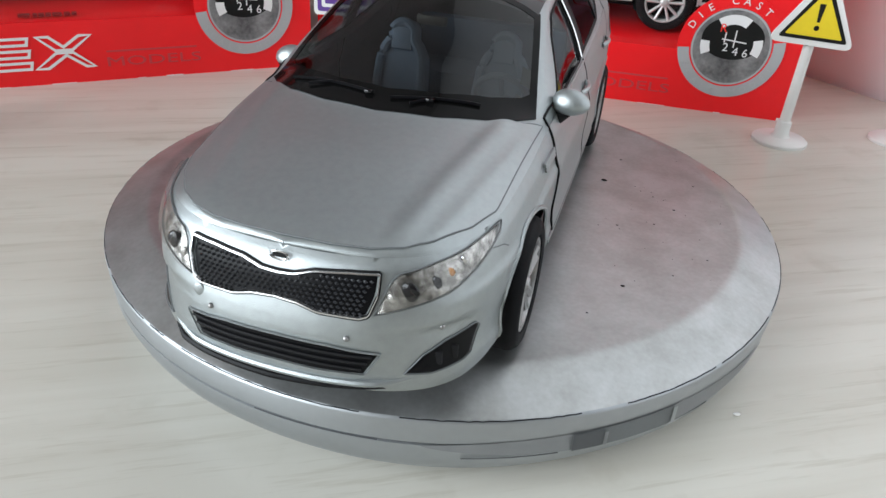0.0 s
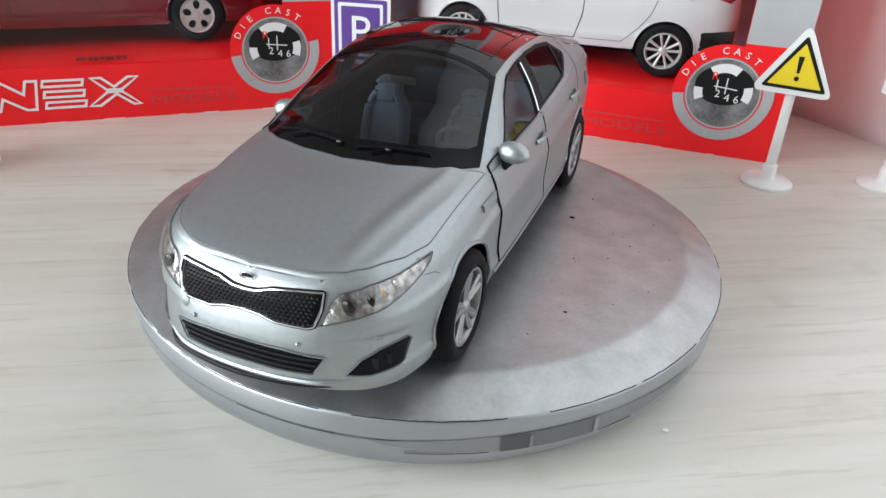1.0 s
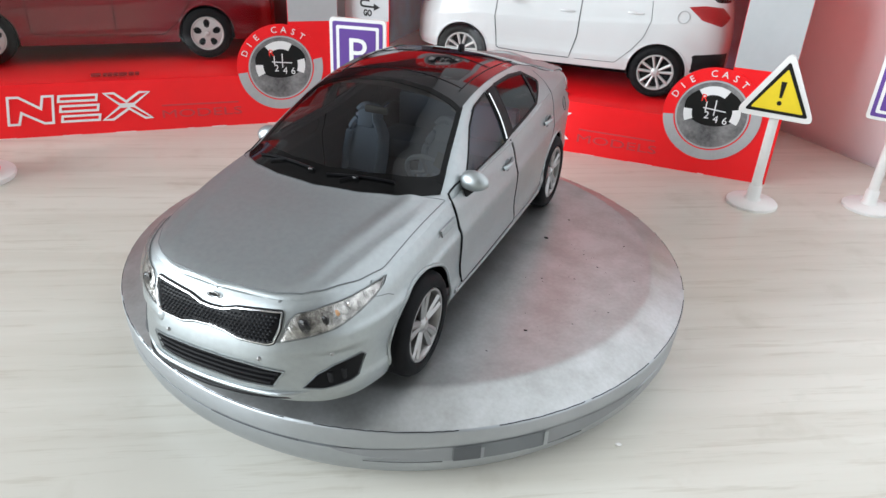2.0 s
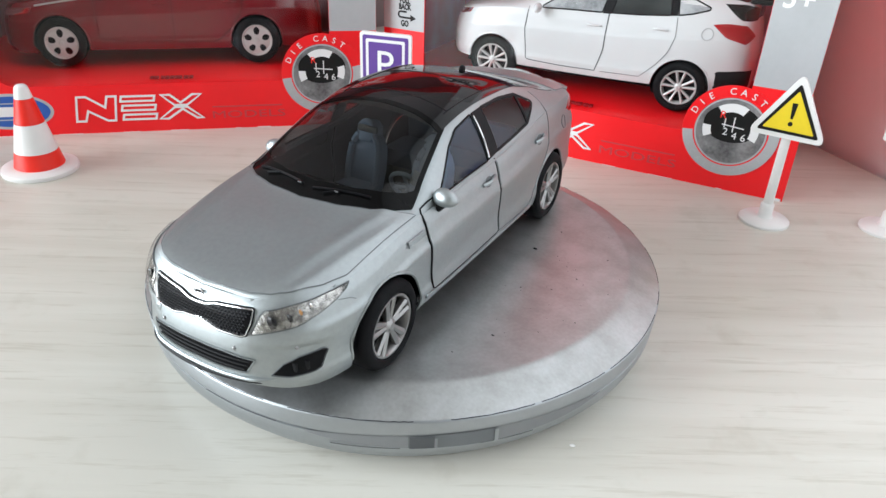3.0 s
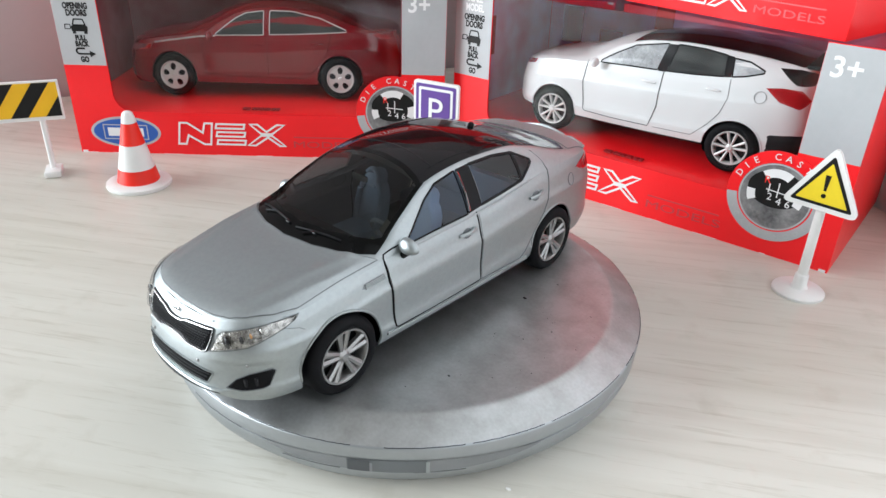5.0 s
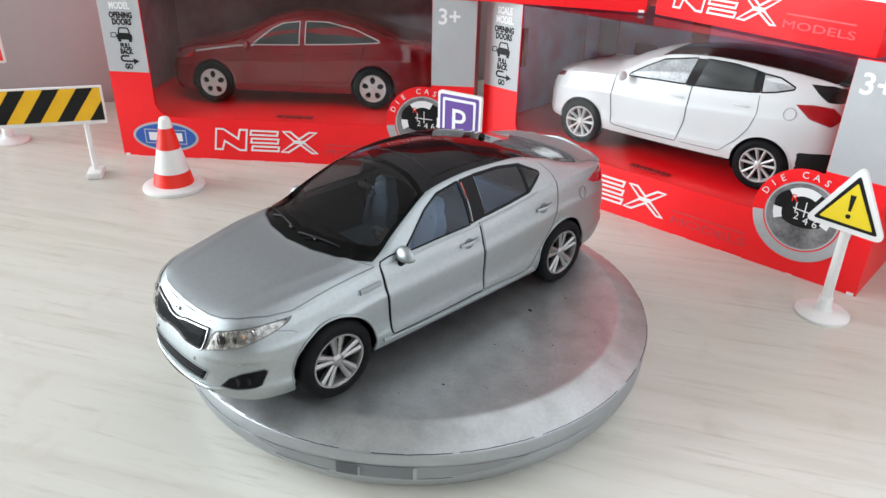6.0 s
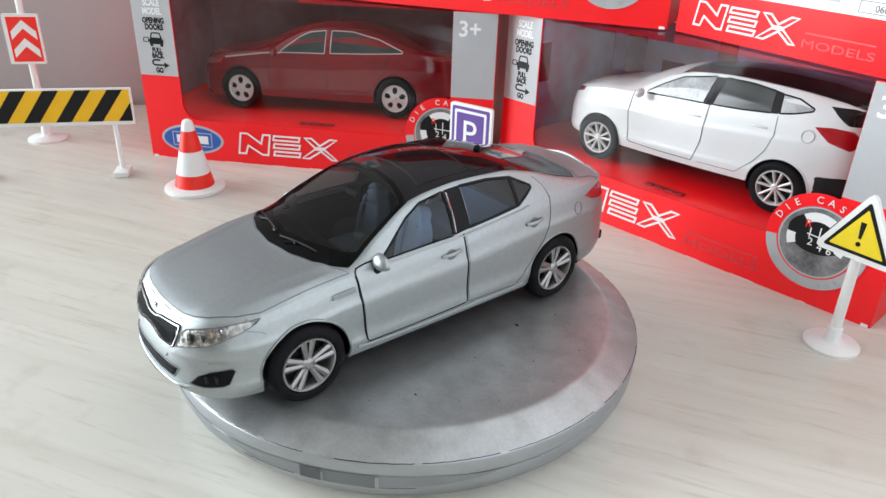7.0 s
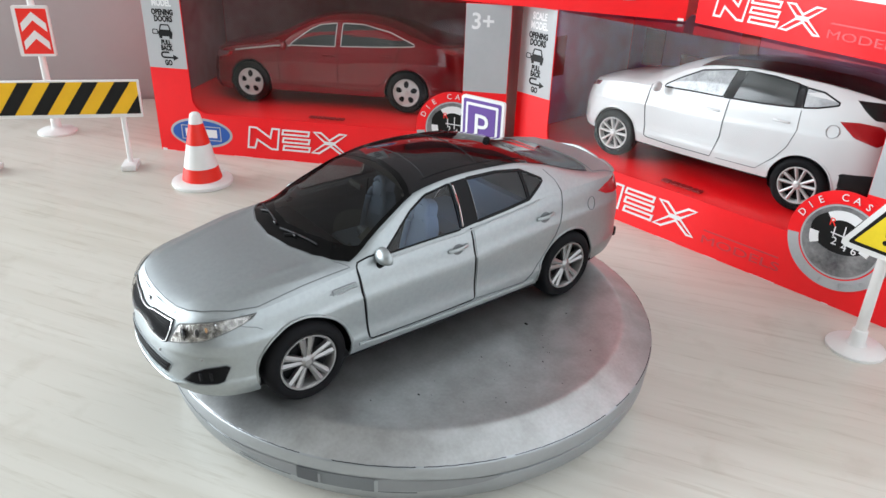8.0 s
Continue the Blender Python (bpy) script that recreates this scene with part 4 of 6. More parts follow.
    part("tail_lamp", fill(S1.wrap, [(s0, 25.7), (S1.at_y(50), 26.6), (S1.at_y(54.5), 27.0), (S1.at_y(58), 27.0), (s1, 26.4), (s1, 23.2), (S1.at_y(58), 22.9), (S1.at_y(54.5), 23.2), (S1.at_y(50), 24.2)], 0.22, mir, 60, 6), M_TAIL, car, "red plastic tail lamp")
    # headlamp: dark bowl, lamps and clear cover
    ho = [(10.9, 15.7), (12.4, 18.9), (13.4, 19.7), (17.0, 20.4), (20.9, 21.1), (22.3, 21.5), (22.1, 20.7), (20.6, 18.9), (18.0, 17.3), (15.2, 16.6)]
    hp = [(S1.at_x(x), z) for x, z in ho]
    hl = part("headlamp", fill(S1.nose, hp, 0.14, mir, 90, 12), M_REFLECTOR, car, "clear headlamp with chrome reflector")
    part("surround", ring_patch(S1.nose, hp, 0.07, -0.05, 0.3, 130, mir), M_SLOT, hl)
    for x, z, r, mt in ((14.4, 18.0, 1.15, M_ROOF), (18.4, 19.3, 0.5, M_AMBERLENS), (17.0, 18.6, 0.75, M_ROOF), (12.6, 17.4, 0.6, M_REFLECTOR), (19.6, 20.0, 0.45, M_CHROME)):
        if mir and x > 15:
            continue
        bm = bmesh.new()
        p = on(S1.nose, S1.at_x(x), z, 0.1)
        ball(bm, p, (r, r * 0.35, r), 18, 10)
        part("lamp", scaled(bm, mir), mt, hl)
    part("lamp_cover", fill(S1.nose, hp, 0.7, mir, 90, 12), M_LENS, hl).visible_shadow = False
    # fog lamp recess
    fo = [(14.0, 8.6), (15.8, 10.6), (17.8, 11.6), (20.3, 12.3), (20.6, 11.8), (20.0, 8.9), (19.4, 8.5), (16.5, 8.2)]
    if mir:  # moved round the corner, out of the camera's view
        fo = [(x + 1.2, z) for x, z in fo]
    fg = part("fog_lamp", fill(S1.nose, [(S1.at_x(x), z) for x, z in fo], 0.04 if mir else 0.16, mir, 80, 10), M_BLACK, car, "black fog lamp recess in the bumper")
    part("fog_rim", ring_patch(S1.nose, [(S1.at_x(x), z) for x, z in fo], 0.1, -0.08, 0.2, 110, mir), M_SLOT, fg)
    for x, z in () if mir else ((17.2, 9.9), (18.6, 10.0)):
        bm = bmesh.new()
        p = on(S1.nose, S1.at_x(x), z, 0.1)
        block(bm, p.x - 0.5, p.x + 0.5, p.y - 0.25, p.y + 0.25, p.z - 0.8, p.z + 0.8, 0.15)
        part("lamp", scaled(bm, mir), M_SATIN, fg)
    for x, z in ((8.1, 12.9), (17.6, 13.4)):
        bm = bmesh.new()
        ball(bm, on(S1.nose, S1.at_x(x), z, 0.05), (0.34, 0.3, 0.34), 12, 8)
        part("parking_sensor", scaled(bm, mir), M_ALLOY, car)
    # bumper seam running to the wheel arch
    part("bumper_seam", outline(S1.wrap, [(S1.at_x(20.9), 20.0), (S1.at_y(-45.2), 19.0), (S1.at_y(-44.2), 18.4)], 0.07, 0.0, False, mir, 16), M_SLOT, car)

# grille: black mesh in a chrome frame with the waisted outline
GT = [(0, 18.5), (1.9, 18.6), (4.2, 19.2), (8, 19.5), (11.4, 19.6), (11.2, 17.8), (10.3, 15.7), (9.4, 15.4), (5.0, 15.5), (2.6, 16.1), (0, 16.3)]
GR = [(-x, z) for x, z in GT[1:-1]][::-1]
grl = [(S1.at_x(x), z) for x, z in GT + GR]
grille = part("grille", fill(S1.nose, grl, 0.12, False, 150, 14), M_BLACK, car, "black mesh grille in a chrome frame")
part("frame", ring_patch(S1.nose, grl, 0.3, -0.12, 0.45, 220), M_CHROME, grille)
part("surround", ring_patch(S1.nose, grl, 0.42, 0.2, 0.28, 220), M_SATIN, grille)
bm = bmesh.new()
for row in range(9):
    z = 15.75 + row * 0.46
    for k in range(-16, 17):
        x = (k + 0.5 * (row % 2)) * 0.68
        top = np.interp(abs(x), [0, 1.9, 4.2, 8, 11.4], [18.3, 18.4, 18.95, 19.2, 19.3])
        bot = np.interp(abs(x), [0, 2.6, 5, 9.4], [16.5, 16.35, 15.75, 15.65])
        lim = 11.0 - max(0, 19.4 - z) * 0.28
        if not bot < z < top or abs(x) > lim - 0.3:
            continue
        p = on(S1.nose, S1.at_x(x) if abs(x) > 1e-6 else 0.0, z, 0.2)
        pr = [(p.x - 0.3, p.y, p.z), (p.x, p.y, p.z - 0.2), (p.x + 0.3, p.y, p.z), (p.x, p.y, p.z + 0.2)]
        c = bm.verts.new((p.x, p.y - 0.24, p.z))
        vs = [bm.verts.new(v) for v in pr]
        for i in range(4):
            bm.faces.new((vs[i], vs[(i + 1) % 4], c))
tagged(part("mesh", scaled(bm), M_MESH, grille), kind="stuff")
# badge drawn as a plain oval
bm = bmesh.new()
bc = on(S1.nose, 0.01, 20.1, 0.15)
tube(bm, [(bc.x + 1.1 * math.cos(t * math.pi / 14), bc.y - 0.1, bc.z + 0.48 * math.sin(t * math.pi / 14)) for t in range(28)], 0.12, 6, True)
part("badge", scaled(bm), M_CHROME, car, "small oval chrome badge")
badge = car.children[-1]
part("badge_bar", block(bmesh.new(), -0.0007, 0.0007, (bc.y - 0.12) * MM, (bc.y + 0.2) * MM, (bc.z - 0.2) * MM, (bc.z + 0.2) * MM), M_INK, badge)

# lower intake with bars
LT = [(0, 11.9), (6, 11.8), (11.7, 11.2), (10.1, 8.6), (5, 8.5), (0, 8.6)]
lpt = [(S1.at_x(x), z) for x, z in LT + [(-x, z) for x, z in LT[1:-1]][::-1]]
intake = part("lower_intake", fill(S1.nose, lpt, 0.14, False, 150, 12), M_BLACK, car, "black slatted intake in the front bumper")
for z, w in ((10.9, 10.8), (10.1, 10.3), (9.3, 9.7)):
    part("slat", outline(S1.nose, [(S1.at_x(-w), z), (0.01, z + 0.15), (S1.at_x(w), z)], 0.16, 0.25, False, False, 40), M_SATIN, intake)
part("frame", ring_patch(S1.nose, lpt, 0.12, -0.06, 0.28, 220), M_SILVER, intake)
# splitter lip and dark underside
lip = [(S1.at_x(-17), 7.9), (S1.at_x(-13), 7.0), (S1.at_x(-6), 6.7), (0.01, 6.6), (S1.at_x(6), 6.7), (S1.at_x(13), 7.0), (S1.at_x(17), 7.9)]
bm = bmesh.new()
run = resample([(u, z + 0.5) for u, z in lip], 60)
tube(bm, [on(S1.nose, u, z, 0.1 - 0.8 * max(0, (abs(k - 30) - 18) / 12)) for k, (u, z) in enumerate(run)], 0.42, 8)
part("splitter", scaled(bm), M_SILVER, car)
bm = bmesh.new()
run = resample([(S1.at_x(-15.5), lip[0][1] - 0.9)] + [(u, z - 0.6) for u, z in lip[1:6]], 70)
tube(bm, [on(S1.nose, u, z, 0.36 - 0.8 * max(0, (k - 36) / 34, (6 - k) / 6)) for k, (u, z) in enumerate(run)], 0.42, 8)
part("splitter_edge", scaled(bm), M_BLACK, car)
bm = bmesh.new()
ball(bm, on(S1.nose, S1.at_x(-9.8), 14.2, 0.0), (0.8, 0.18, 0.8), 20, 8)
part("tow_cap", scaled(bm), M_SILVER, car)
bm = bmesh.new()
pl = [(p.x * 0.88, p.y * 0.965) for p in S1.out[::4]]
prism(bm, pl + [(-x, y) for x, y in pl[::-1] if x > 0.01], 4.6, 7.2)
bmesh.ops.recalc_face_normals(bm, faces=bm.faces[:])
part("chassis", scaled(bm), M_BLACK, car)
bm = bmesh.new()
block(bm, -15.5, 15.5, 62.2, 63.8, 6.8, 9.5, 0.5)
part("rear_valance", scaled(bm), M_BLACK, car)

# cabin: tub, dashboard, seats and steering wheel
bm = bmesh.new()
block(bm, -19, 19, -24, 40, 7.2, 12.5, 0.5)
part("cabin_floor", scaled(bm), M_SATIN, car)
bm = bmesh.new()
block(bm, -18.6, 18.6, -27, -19, 12.5, 24.4, 1.6)
part("dashboard", scaled(bm), M_SATIN, car)
for x in (-9, 9):
    seat = part("seat", scaled(block(bmesh.new(), x - 5, x + 5, -11, 0.0, 12.5, 16.5, 1.6)), M_SEAT, car, "grey-blue moulded seat")
    lean = Matrix.Translation((x, -1.0, 14.5)) @ Matrix.Rotation(radians(-14), 4, "X")
    arch = [(4.4, 0), (4.7, 5), (4.3, 9.5), (3.2, 11.6), (2.4, 12.3), (2.2, 14.2), (1.2, 15.2), (0, 15.4)]
    rim_line = arch + [(-u, w) for u, w in arch[-2::-1]]
    back = flat(bmesh.new(), rim_line, 1.4, -1.2)
    bmesh.ops.transform(back, verts=back.verts[:], matrix=lean)
    backrest = part("backrest", scaled(back), M_SEAT, seat)
    bolster = bmesh.new()
    tube(bolster, [lean @ Vector((u * 0.86, -1.5, w * 0.96 + 0.2)) for u, w in resample(rim_line, 40)], 0.75, 8)
    part("bolster", scaled(bolster), M_SEAT, backrest)
    cushion = block(bmesh.new(), -1.9, 1.9, -2.1, -1.0, 10.6, 14.2, 0.5)
    bmesh.ops.transform(cushion, verts=cushion.verts[:], matrix=lean)
    part("headrest", scaled(cushion), M_SEAT, backrest)
bench = part("rear_seat", scaled(block(bmesh.new(), -16, 16, 16, 27, 12.5, 17.5, 1.6)), M_BENCH, car, "grey-blue moulded seat")
bm = bmesh.new()
block(bm, -15.5, 15.5, 27, 30, 16, 25.0, 1.3)
part("backrest", scaled(bm), M_BENCH, bench)
bm = bmesh.new()
ringp = [Matrix.Rotation(radians(-62), 3, "X") @ Vector((4.0 * math.cos(t * math.pi / 14), 4.0 * math.sin(t * math.pi / 14), 0)) + Vector((12.6, -15.0, 25.0)) for t in range(28)]
tube(bm, ringp, 0.45, 7, True)
for k in (1, 13, 21):
    tube(bm, [ringp[k], Vector((12.6, -15.0, 25.0)), Vector((12.6, -17.0, 23.2))], 0.4, 6)
part("steering_wheel", scaled(bm), M_SEAT, car)
bm = bmesh.new()
block(bm, -2.4, 2.4, -11.6, -10.8, 32.6, 34.0, 0.35)
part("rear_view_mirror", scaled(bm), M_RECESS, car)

# ---- boxes ----
L, HB, DB = 0.1515, 0.0697, 0.075
RING = (0.1307, 0.0203)


def rect(x0, x1, z0, z1):
    return [(x0, z0), (x1, z0), (x1, z1), (x0, z1)]


def band(cx, cz, r0, r1, a0, a1, n=40):
    return arc(cx, cz, r1, a0, a1, n) + arc(cx, cz, r0, a1, a0, n)


def strokes(bm, polys, y0, y1):
    for p in polys:
        flat(bm, p, y0, y1)
    return bm


def bar(a, b, w):
    """A straight stroke of width w between two points, as an outline."""
    a, b = Vector(a), Vector(b)
    n = (b - a).orthogonal().normalized() * w / 2
    return [tuple(a + n), tuple(b + n), tuple(b - n), tuple(a - n)]


def frame_line(pts, w):
    return [bar(p, q, w) for p, q in zip(pts, pts[1:] + pts[:1])]


def loop_flat(bm, pts, w, y0, y1):
    """A closed printed line of width w along an outline, in one connected piece with mitred corners."""
    p = [Vector(q) for q in pts]
    m = len(p)
    rings = []
    for sgn in (1, -1):
        ring = []
        for i in range(m):
            u, v = (p[i] - p[i - 1]).normalized(), (p[(i + 1) % m] - p[i]).normalized()
            nu, nv = Vector((-u.y, u.x)), Vector((-v.y, v.x))
            k = max(0.45, 1 + nu.dot(nv))
            ring.append(p[i] + (nu + nv) / k * (sgn * w / 2))
        rings.append(ring)
    a, b = ([bm.verts.new((q.x, y1, q.y)) for q in r] for r in rings)
    c, d = ([bm.verts.new((q.x, y0, q.y)) for q in r] for r in rings)
    for i in range(m):
        j = (i + 1) % m
        for q in ((a[i], a[j], b[j], b[i]), (a[i], a[j], c[j], c[i]), (b[i], b[j], d[j], d[i])):
            bm.faces.new(q)
    bmesh.ops.recalc_face_normals(bm, faces=bm.faces[:])
    return bm


def mark(parent, x, z, w, h, y=-0.0002):
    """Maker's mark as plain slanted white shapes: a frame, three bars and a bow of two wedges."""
    def sl(u, v):
        return (x + u * w, z + v * h)
    lw = h * 0.085
    first = [sl(0.0, 0), sl(0.07, 0), sl(0.10, 0.42), sl(0.24, 0), sl(0.30, 0), sl(0.33, 1), sl(0.26, 1), sl(0.235, 0.55), sl(0.10, 1), sl(0.03, 1)]
    part("mark_shape", loop_flat(bmesh.new(), first, lw, y + 0.0001, y - 0.00005), M_WHITE, parent, "white outlined shape")
    for v0 in (0.02, 0.40, 0.78):
        part("mark_bar", loop_flat(bmesh.new(), [sl(0.36, v0), sl(0.62, v0), sl(0.63, v0 + 0.2), sl(0.37, v0 + 0.2)], lw, y + 0.0001, y - 0.00005), M_WHITE, parent)
    for wedge in ([sl(0.65, 0), sl(0.72, 0), sl(0.84, 0.40), sl(0.95, 0), sl(1.0, 0), sl(0.88, 0.48), sl(0.78, 0.48)], [sl(0.68, 1), sl(0.75, 1), sl(0.83, 0.66), sl(0.93, 1), sl(1.0, 1), sl(0.88, 0.56), sl(0.78, 0.56)]):
        part("mark_wedge", loop_flat(bmesh.new(), wedge, lw, y + 0.0001, y - 0.00005), M_WHITE, parent)


def arc_text(text, parent, cx, cz, r, a_mid, step, size, material, inside=False, y=-0.00055):
    n = len(text)
    for i, ch in enumerate(text):
        if ch == " ":
            continue
        k = i - (n - 1) / 2
        a = a_mid + (k * step if inside else -k * step)
        px, pz = cx + r * math.cos(radians(a)), cz + r * math.sin(radians(a))
        rot = a - 90 if not inside else a + 90
        m = Matrix.Translation((px, y, pz)) @ Matrix.Rotation(radians(-rot), 4, "Y") @ pose(0, 0, -size * 0.35, 90, 0, 0)
        lettering("letter", ch, size, material, parent, (0, 0, 0), turn=m, align="CENTER", depth=0.00004)


def gear_disc(parent):
    """Round printed disc: red and grey ring with lettering round a gear knob."""
    cx, cz = RING
    d = part("round_print", flat(bmesh.new(), arc(cx, cz, 0.0152, 0, 360, 64)[:-1], 0.0, -0.0003), M_RED, parent, "round gear-knob print with a red and grey ring")
    part("ring", flat(bmesh.new(), band(cx, cz, 0.0117, 0.0150, 186, 372, 48), -0.0003, -0.00042), M_GREY, d)
    part("ring", flat(bmesh.new(), band(cx, cz, 0.0113, 0.0117, 0, 359.9, 64), -0.0003, -0.00045), M_RED, d)
    part("knob", flat(bmesh.new(), arc(cx, cz, 0.0113, 0, 360, 64)[:-1], -0.0003, -0.00044), M_KNOB, d)
    part("knob_rim", flat(bmesh.new(), band(cx, cz, 0.0107, 0.0112, 0, 359.9, 64), -0.00044, -0.0005), M_GREY, d)
    part("knob_face", flat(bmesh.new(), [(cx + 0.0088 * math.cos(t * math.pi / 24), cz + 0.0026 + 0.0062 * math.sin(t * math.pi / 24)) for t in range(48)], -0.00044, -0.0005), M_INK, d)
    for a0, a1, r0, r1 in ((60, 128, 0.0056, 0.0084), (178, 206, 0.0062, 0.0088), (-22, 14, 0.0060, 0.0086)):
        part("shine", flat(bmesh.new(), band(cx, cz + 0.001, r0, r1, a0, a1, 14), -0.0005, -0.00054), M_WHITE, d)
    for t, x, z in (("R", -0.0042, 0.0042), ("2", -0.0024, -0.0012), ("4", 0.0006, -0.0022), ("6", 0.0034, -0.0024)):
        lettering("digit", t, 0.0034, M_ORANGE if t == "R" else M_WHITE, d, (cx + x, -0.00055, cz + z), depth=0.00004)
    part("gate_line", strokes(bmesh.new(), [bar((cx - 0.003, cz + 0.0022), (cx + 0.004, cz + 0.0016), 0.00035), bar((cx + 0.0006, cz + 0.005), (cx + 0.0006, cz - 0.0), 0.00035), bar((cx - 0.0022, cz + 0.0042), (cx - 0.0022, cz + 0.0012), 0.00035)], -0.0005, -0.00055), M_WHITE, d)
    arc_text("DIE CAST", d, cx, cz, 0.0134, 105, 14.5, 0.0030, M_WHITE)
    arc_text("SCALE MODEL", d, cx, cz, 0.0134, 272, 13.0, 0.0024, M_LIGHTGREY, True)


M_KNOB = stuff("knob_print", (0.2, 0.2, 0.2), 0.3, vary=0.5, scale=120, coat=0.4, col2=(0.06, 0.06, 0.065))


def label_column(parent):
    """Grey column with the feature icons."""
    c = part("label_column", flat(bmesh.new(), rect(0.0001, 0.0171, 0.0366, HB - 0.0002), 0.0, -0.0001), M_LIGHTGREY, parent, "grey printed column with black icons")
    y = -0.00016
    for t, z, sz, mt in (("SCALE", 0.0652, 0.0036, M_WHITE), ("MODEL", 0.0618, 0.0036, M_WHITE), ("OPENING", 0.0583, 0.0031, M_INK), ("DOORS", 0.0556, 0.0033, M_INK), ("PULL", 0.0463, 0.0028, M_INK), ("BACK", 0.0440, 0.0028, M_INK), ("GO", 0.0379, 0.0030, M_INK)):
        lettering("caption", t, sz, mt, c, (0.0090, y, z), align="CENTER", depth=0.00004, squash=0.7, bold=0.00014)
    x0, z0 = 0.0092, 0.0497
    bm = bmesh.new()
    strokes(bm, [[(x0 - 0.003, z0), (x0 + 0.003, z0), (x0 + 0.0032, z0 + 0.0018), (x0 + 0.0024, z0 + 0.0024), (x0 - 0.0024, z0 + 0.0024), (x0 - 0.0032, z0 + 0.0018)], rect(x0 - 0.0028, x0 - 0.0016, z0 - 0.0009, z0), rect(x0 + 0.0016, x0 + 0.0028, z0 - 0.0009, z0)], y + 0.0001, y - 0.00004)
    strokes(bm, frame_line([(x0 - 0.0024, z0 + 0.0024), (x0 + 0.0024, z0 + 0.0024), (x0 + 0.0017, z0 + 0.0046), (x0 - 0.0017, z0 + 0.0046)], 0.0005), y + 0.0001, y - 0.00004)
    strokes(bm, frame_line([(x0 - 0.0056, z0 + 0.0009), (x0 - 0.0034, z0 + 0.0009), (x0 - 0.0034, z0 + 0.0026), (x0 - 0.0054, z0 + 0.0026)], 0.0003), y + 0.0001, y - 0.00004)
    part("car_icon", bm, M_INK, c)
    bm = bmesh.new()
    z1 = 0.0414
    strokes(bm, [band(x0 - 0.0018, z1 + 0.0007, 0.0007, 0.0014, 90, 270, 14), rect(x0 - 0.0018, x0 + 0.0022, z1 - 0.0007, z1), rect(x0 - 0.0018, x0 + 0.0006, z1 + 0.0014, z1 + 0.0021), [(x0 + 0.0022, z1 - 0.0016), (x0 + 0.0046, z1 - 0.0003), (x0 + 0.0022, z1 + 0.0009)]], y + 0.0001, y - 0.00004)
    part("arrow_icon", bm, M_INK, c)


WEAR = random.Random(9)


